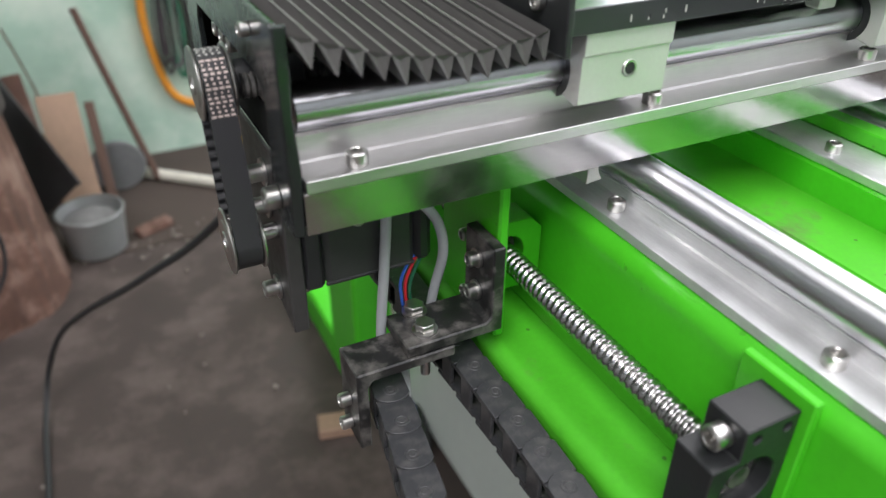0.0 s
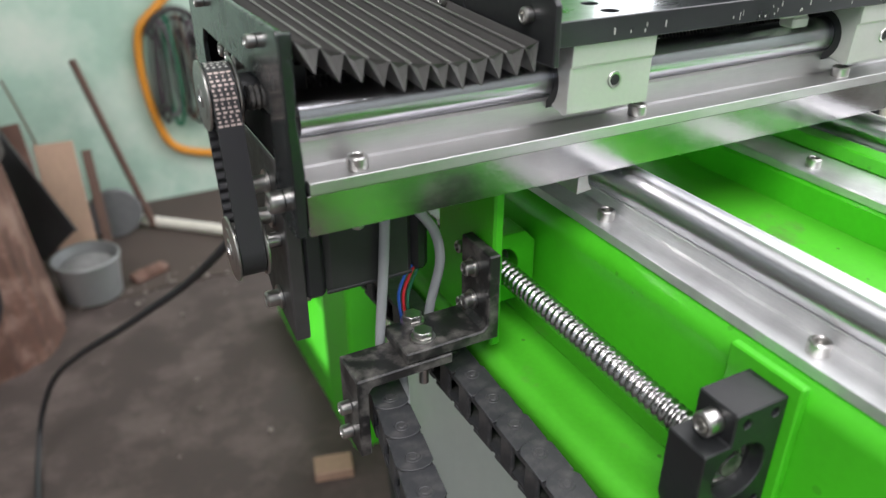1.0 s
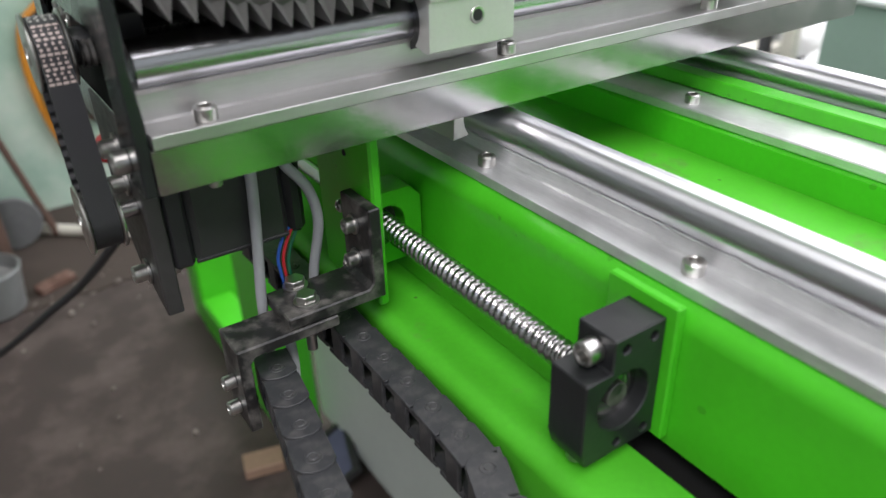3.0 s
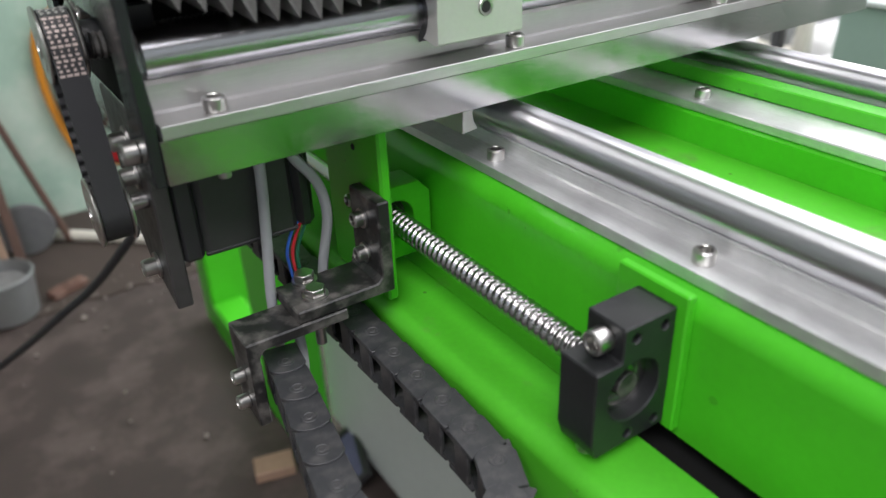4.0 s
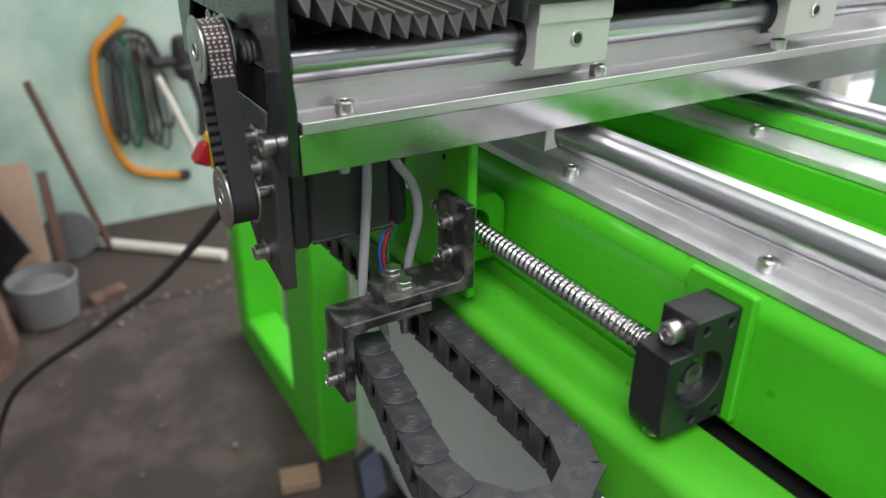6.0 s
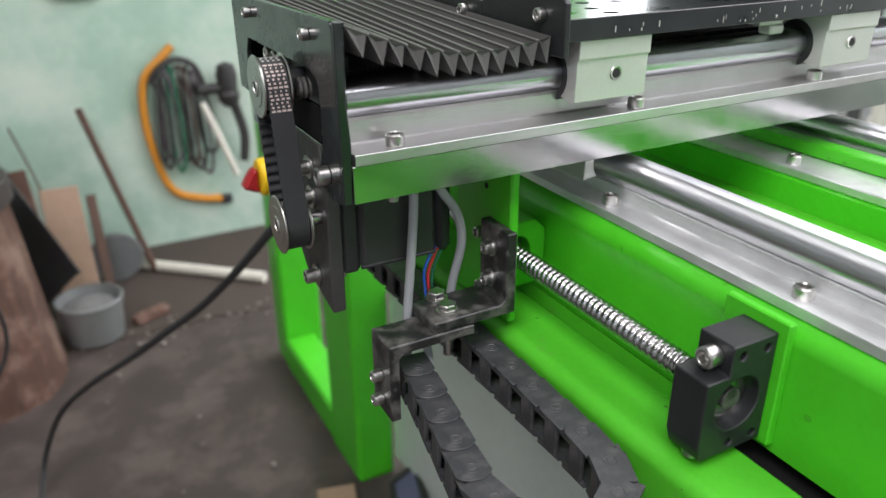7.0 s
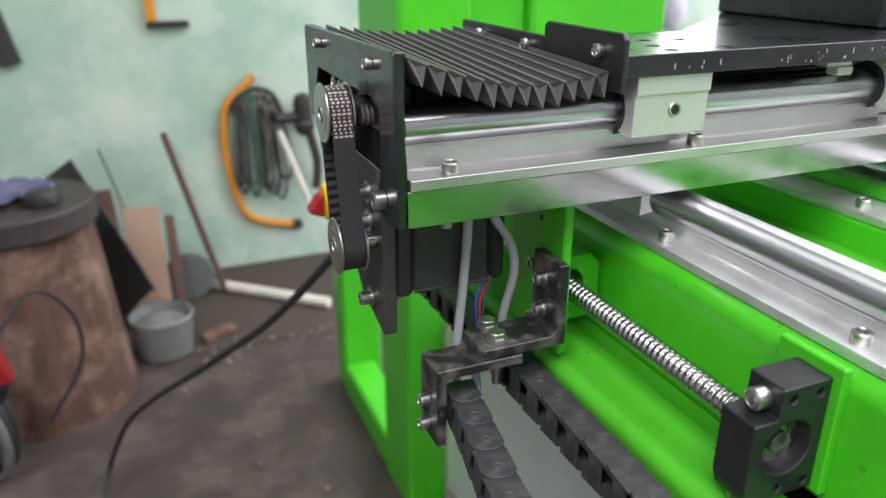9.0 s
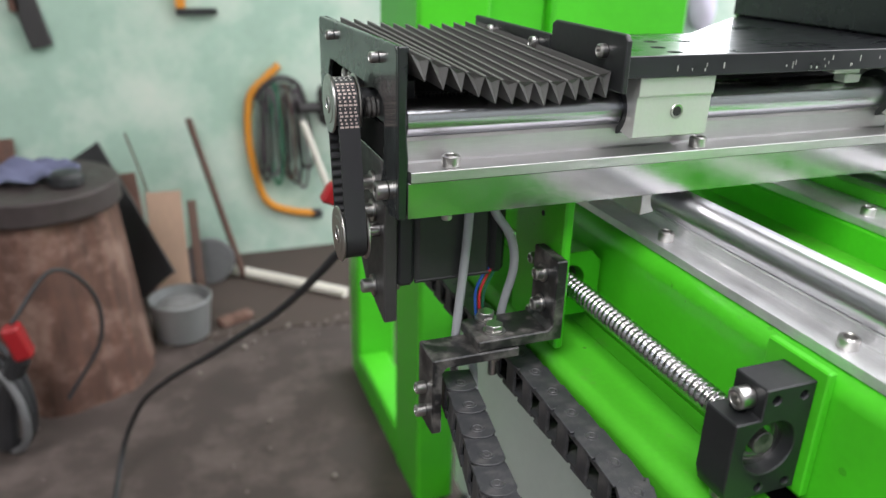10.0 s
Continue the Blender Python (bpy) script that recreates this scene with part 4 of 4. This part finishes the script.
part("pail", lathe([(0.0045, 0.066), (0.008, 0.070), (0.09, 0.078), (0.114, 0.082), (0.116, 0.079), (0.09, 0.074), (0.012, 0.062), (0.012, 0)], (-0.128, 1.625, 0.0), "z", 32), GALV, bucket)
part("rim", lathe([(0.114, 0.080), (0.117, 0.084), (0.120, 0.082), (0.120, 0.078)], (-0.128, 1.625, 0.0), "z", 32, None, False, True), GALV, bucket)
part("rubbish", lathe([(0.085, 0.0725), (0.098, 0.060), (0.107, 0.030), (0.109, 0.0)], (-0.128, 1.625, 0.0), "z", 20), CLOTH_GREY, bucket, "grey rubbish filling the bucket")
disc = solo("steel_disc", lathe([(0, 0.0), (0, 0.074), (0.010, 0.078), (0.016, 0.072), (0.016, 0.0)], (-0.030, 1.93, 0.082), "y", 32), DULL, "grey round steel disc leaning behind the bucket", "disc")
solo("iron_bar", hose([(-0.045, 2.10, 0.500), (0.012, 2.03, 0.26), (0.072, 1.95, 0.012)], 0.011, 8), RUST, "rusty iron bar leaning against the wall", "bar")
solo("thin_rod", hose([(-0.235, 2.13, 0.46), (-0.20, 2.08, 0.33), (-0.17, 2.02, 0.20)], 0.003, 6), RUST, "thin rusty wire rod leaning against the wall", "rod")
solo("white_pipe", hose([(0.028, 2.007, 0.020), (0.19, 1.862, 0.020), (0.352, 1.716, 0.020)], 0.0165, 12), PALE, "pale round timber pole lying on the floor", "pole")
solo("timber", box(-0.05, 0.05, -0.018, 0.018, 0, 0.022, 0.003, None, Matrix.Translation((0.015, 1.655, 0.0045)) @ Matrix.Rotation(radians(24), 4, "Z")), BARK, "dark scrap of wood lying by the bucket", "scrap")

# tools on the wall
sawf = thing("hacksaw", "orange frame saw hanging on the wall", "saw", (0.2, 2.14, 0.15))
part("frame", hose([(0.250, 2.140, 0.650), (0.205, 2.140, 0.610), (0.155, 2.140, 0.560), (0.138, 2.140, 0.470), (0.142, 2.140, 0.360), (0.165, 2.140, 0.240), (0.200, 2.140, 0.180), (0.270, 2.140, 0.150), (0.345, 2.140, 0.136)], 0.0125, 10), ORANGE, sawf, "orange tube frame")
part("handle", box(0.332, 0.372, 2.128, 2.152, 0.118, 0.150, 0.006), DARK_STEEL, sawf)
tools = thing("tool_bundle", "bundle of dark hand tools and cords hung on the wall", "hanging tools", (0.24, 2.12, 0.3))
rng = random.Random(7)
for k in range(9):
    x = 0.180 + 0.0158 * k + 0.004 * rng.random()
    top, low, w = 0.590 - 0.0030 * (k - 4) ** 2 + 0.015 * rng.random(), 0.23 + 0.10 * rng.random(), 0.011 + 0.012 * rng.random()
    lean, y = 0.022 * (k - 3) / 8 + 0.014 * (rng.random() - 0.5), 2.105 + 0.03 * rng.random()
    loop = [(x + w * math.sin(a) * (1.2 - 0.5 * math.cos(a)) + lean * (1 - math.cos(a)) / 2, y - 0.008 * math.sin(a), (top + low) / 2 + (top - low) / 2 * math.cos(a)) for a in [2 * math.pi * q / 12 for q in range(13)]]
    part("cord", hose(loop, 0.0034 + 0.0026 * rng.random(), 7, 5), (BAG, BAG, CORD, DKGREEN, BAG, RUST, BAG, CORD)[k % 8], tools)
part("strap", hose([(0.168, 2.125, 0.545), (0.20, 2.118, 0.590), (0.25, 2.115, 0.612), (0.30, 2.118, 0.590), (0.325, 2.125, 0.53)], 0.010, 8), BAG, tools)
drill = thing("hand_drill", "dark hand drill hung on the wall", "drill", (0.40, 2.1, 0.4))
part("body", lathe([(0, 0.016), (0.015, 0.030), (0.04, 0.036), (0.05, 0.030), (0.10, 0.034), (0.13, 0.026), (0.14, 0.0)], (0.395, 2.10, 0.455), "z", 18), BAG, drill)
part("chuck", rod((0.300, 2.10, 0.515), 0.09, 0.018, "x", 16, 0.004), BAG, drill)
part("grip", hose([(0.41, 2.1, 0.46), (0.43, 2.1, 0.36), (0.42, 2.1, 0.27)], 0.015, 10), BAG, drill)
solo("pale_rod", hose([(0.306, 2.075, 0.478), (0.345, 2.07, 0.36), (0.385, 2.07, 0.235)], 0.0105, 10), PALE, "pale metal tube hanging from the drill", "tube")
square = thing("try_square", "orange and black square hanging on the wall", "square", (0.0, 2.14, 0.82))
part("blade", box(-0.046, -0.018, 2.132, 2.148, 0.826, 0.96, 0.002), ORANGE, square)
part("stock", box(-0.046, 0.074, 2.130, 2.150, 0.806, 0.8255, 0.003), DARK_STEEL, square)
hookt = thing("pliers", "dark pliers hanging on the wall", "pliers", (-0.5, 2.14, 0.8))
part("jaw", box(-0.03, 0.03, 0, 0.02, 0.0, 0.16, 0.004, None, Matrix.Translation((-0.42, 2.13, 0.72)) @ Matrix.Rotation(radians(-12), 4, "Y")), BAG, hookt)
part("handle", box(-0.05, -0.02, 0, 0.02, 0.1, 0.22, 0.004, None, Matrix.Translation((-0.43, 2.13, 0.72)) @ Matrix.Rotation(radians(-4), 4, "Y")), BARK, hookt)

# hose and grinder beside the stump
coil = thing("hose_coil", "grey hose coil with a red handled tool", "hose", (-0.47, 1.2, 0.0))
for k in range(3):
    r_ = 0.10 + 0.012 * k
    pts = [(-0.50 + 0.10 * math.cos(a) * (r_ / 0.1) * 0.55, 1.20 - 0.06 * math.cos(a) + 0.012 * k, 0.012 + r_ + r_ * math.sin(a)) for a in [2 * math.pi * j / 14 for j in range(15)]]
    part("loop", hose(pts, 0.0085, 8, 4), (DULL, RUBBER, RUBBER)[k], coil)
part("red_handle", box(-0.018, 0.018, -0.018, 0.018, 0.0, 0.075, 0.006, None, Matrix.Translation((-0.425, 1.16, 0.245)) @ Matrix.Rotation(radians(-14), 4, "Y")), REDP, coil, "red plastic handle")
part("tool_body", hose([(-0.44, 1.17, 0.24), (-0.48, 1.19, 0.14), (-0.50, 1.2, 0.02)], 0.022, 10), DARK_STEEL, coil)
part("lead", hose([(-0.44, 1.16, 0.32), (-0.36, 1.22, 0.40), (-0.30, 1.27, 0.32), (-0.30, 1.28, 0.20), (-0.38, 1.25, 0.08)], 0.0045, 8), RUBBER, coil)

# things in the light beyond the machine
sage = thing("sage_cabinet", "sage green steel cabinet in the bright part of the shop", "cabinet", (2.8, 0.85, 0.0))
part("body", box(2.50, 3.10, 0.50, 1.16, 0.14, 0.47, 0.006), SAGE, sage)
part("top", box(2.48, 3.12, 0.48, 1.18, 0.4705, 0.49, 0.004), GREY_PAINT, sage)
for x, y in ((2.52, 0.52), (3.04, 0.52), (2.52, 1.10), (3.04, 1.10)):
    part("leg", box(x, x + 0.04, y, y + 0.04, 0.0, 0.1395, 0.002), DARK_STEEL, sage)
solo("timber_post", box(2.66, 2.71, 1.36, 1.41, 0.0, 1.1, 0.004), PALE, "pale square timber post standing on the floor", "post")
solo("iron_post", box(2.60, 2.64, 1.43, 1.47, 0.0, 1.1, 0.004), DARK_STEEL, "dark square iron post standing on the floor", "post")
solo("air_hose", hose([(2.62, 1.30, 0.62), (2.64, 1.22, 0.42), (2.70, 1.14, 0.30), (2.80, 1.18, 0.20)], 0.016, 8), RUBBER, "black air hose hanging between post and cabinet", "hose")
for k, (x, y, w, h, mat, label) in enumerate(((2.75, 1.72, 0.22, 0.16, PALE, "pale cardboard box on the floor"), (2.95, 1.52, 0.18, 0.12, DARK_STEEL, "dark steel block on the floor"), (2.5, 1.66, 0.12, 0.10, WOOD, "wooden block on the floor"), (2.86, 1.32, 0.10, 0.14, DARK_STEEL, "dark steel canister on the floor"), (3.1, 1.75, 0.2, 0.3, GALV, "grey metal crate by the wall"))):
    solo("shop_box", box(-w, w, -w * 0.7, w * 0.7, 0, h, 0.006, None, Matrix.Translation((x, y, 0.0042)) @ Matrix.Rotation(radians(17 * k), 4, "Z")), mat, label, "box")
sack = bmesh.new()
bmesh.ops.create_icosphere(sack, subdivisions=3, radius=0.07)
for v in sack.verts:
    v.co = Vector((v.co.x * 0.8, v.co.y * 0.6, v.co.z * 1.5)) * (1 + 0.25 * noise.noise(v.co * 18)) + Vector((1.86, 2.128, 0.84))
solo("hanging_bag", sack, CLOTH_PALE, "pale lilac cloth bag hanging on the wall", "bag")


def sack(x, y, sx, sy, sz, turn, seed):
    """Slumped filled sack: a rounded cushion with uneven folds and a gathered neck."""
    bm = bmesh.new()
    bmesh.ops.create_icosphere(bm, subdivisions=4, radius=1)
    for v in bm.verts:
        c = v.co
        p = Vector([math.copysign(abs(k) ** 0.65, k) for k in c])
        f = 1 + 0.10 * noise.noise(c * 2.2 + Vector((seed, 0, 0))) + 0.04 * noise.noise(c * 7 + Vector((seed, 3, 0)))
        v.co = Vector((p.x * sx * f, p.y * sy * f, max(0.0, (p.z + 1) * sz * 0.5 * f)))
    bm.transform(Matrix.Translation((x, y, 0.004)) @ Matrix.Rotation(radians(turn), 4, "Z"))
    return solo("sack", bm, SACK, "white woven sack lying filled on the floor", "sack", "white sacks", smooth=60)


sack(2.35, 1.62, 0.26, 0.16, 0.20, 20, 1.3)
sack(2.62, 1.86, 0.28, 0.17, 0.30, -15, 4.1)
sack(3.16, 1.62, 0.27, 0.18, 0.26, 65, 7.7)
sack(2.98, 1.30, 0.20, 0.14, 0.17, 5, 9.2)

# chips and grit on the floor, thickest along the edge of the slab
grit = bmesh.new()
rng = random.Random(23)
for k in range(136):
    if k < 120:
        x, y = -0.75 + 1.3 * rng.random(), 1.585 + 0.05 * rng.gauss(0, 1)
    else:
        x, y = -0.60 + 0.85 * rng.random(), 0.75 + 0.85 * rng.random()
    if (x + 0.41) ** 2 + (y - 1.52) ** 2 < 0.05:
        continue
    size = 0.0025 + 0.006 * rng.random() ** 3
    turn = Matrix.Rotation(rng.random() * 6.28, 4, "Z") @ Matrix.Rotation(rng.random() * 0.5, 4, "X")
    box(-size, size, -size * 0.7, size * 0.7, -size * 0.4, size * 0.4, 0, grit, Matrix.Translation((x, y, 0.004 + size * 0.3)) @ turn)
solo("floor_grit", grit, GRIT, "pale chips and grit scattered over the workshop floor", "debris", kind="stuff", smooth=0)
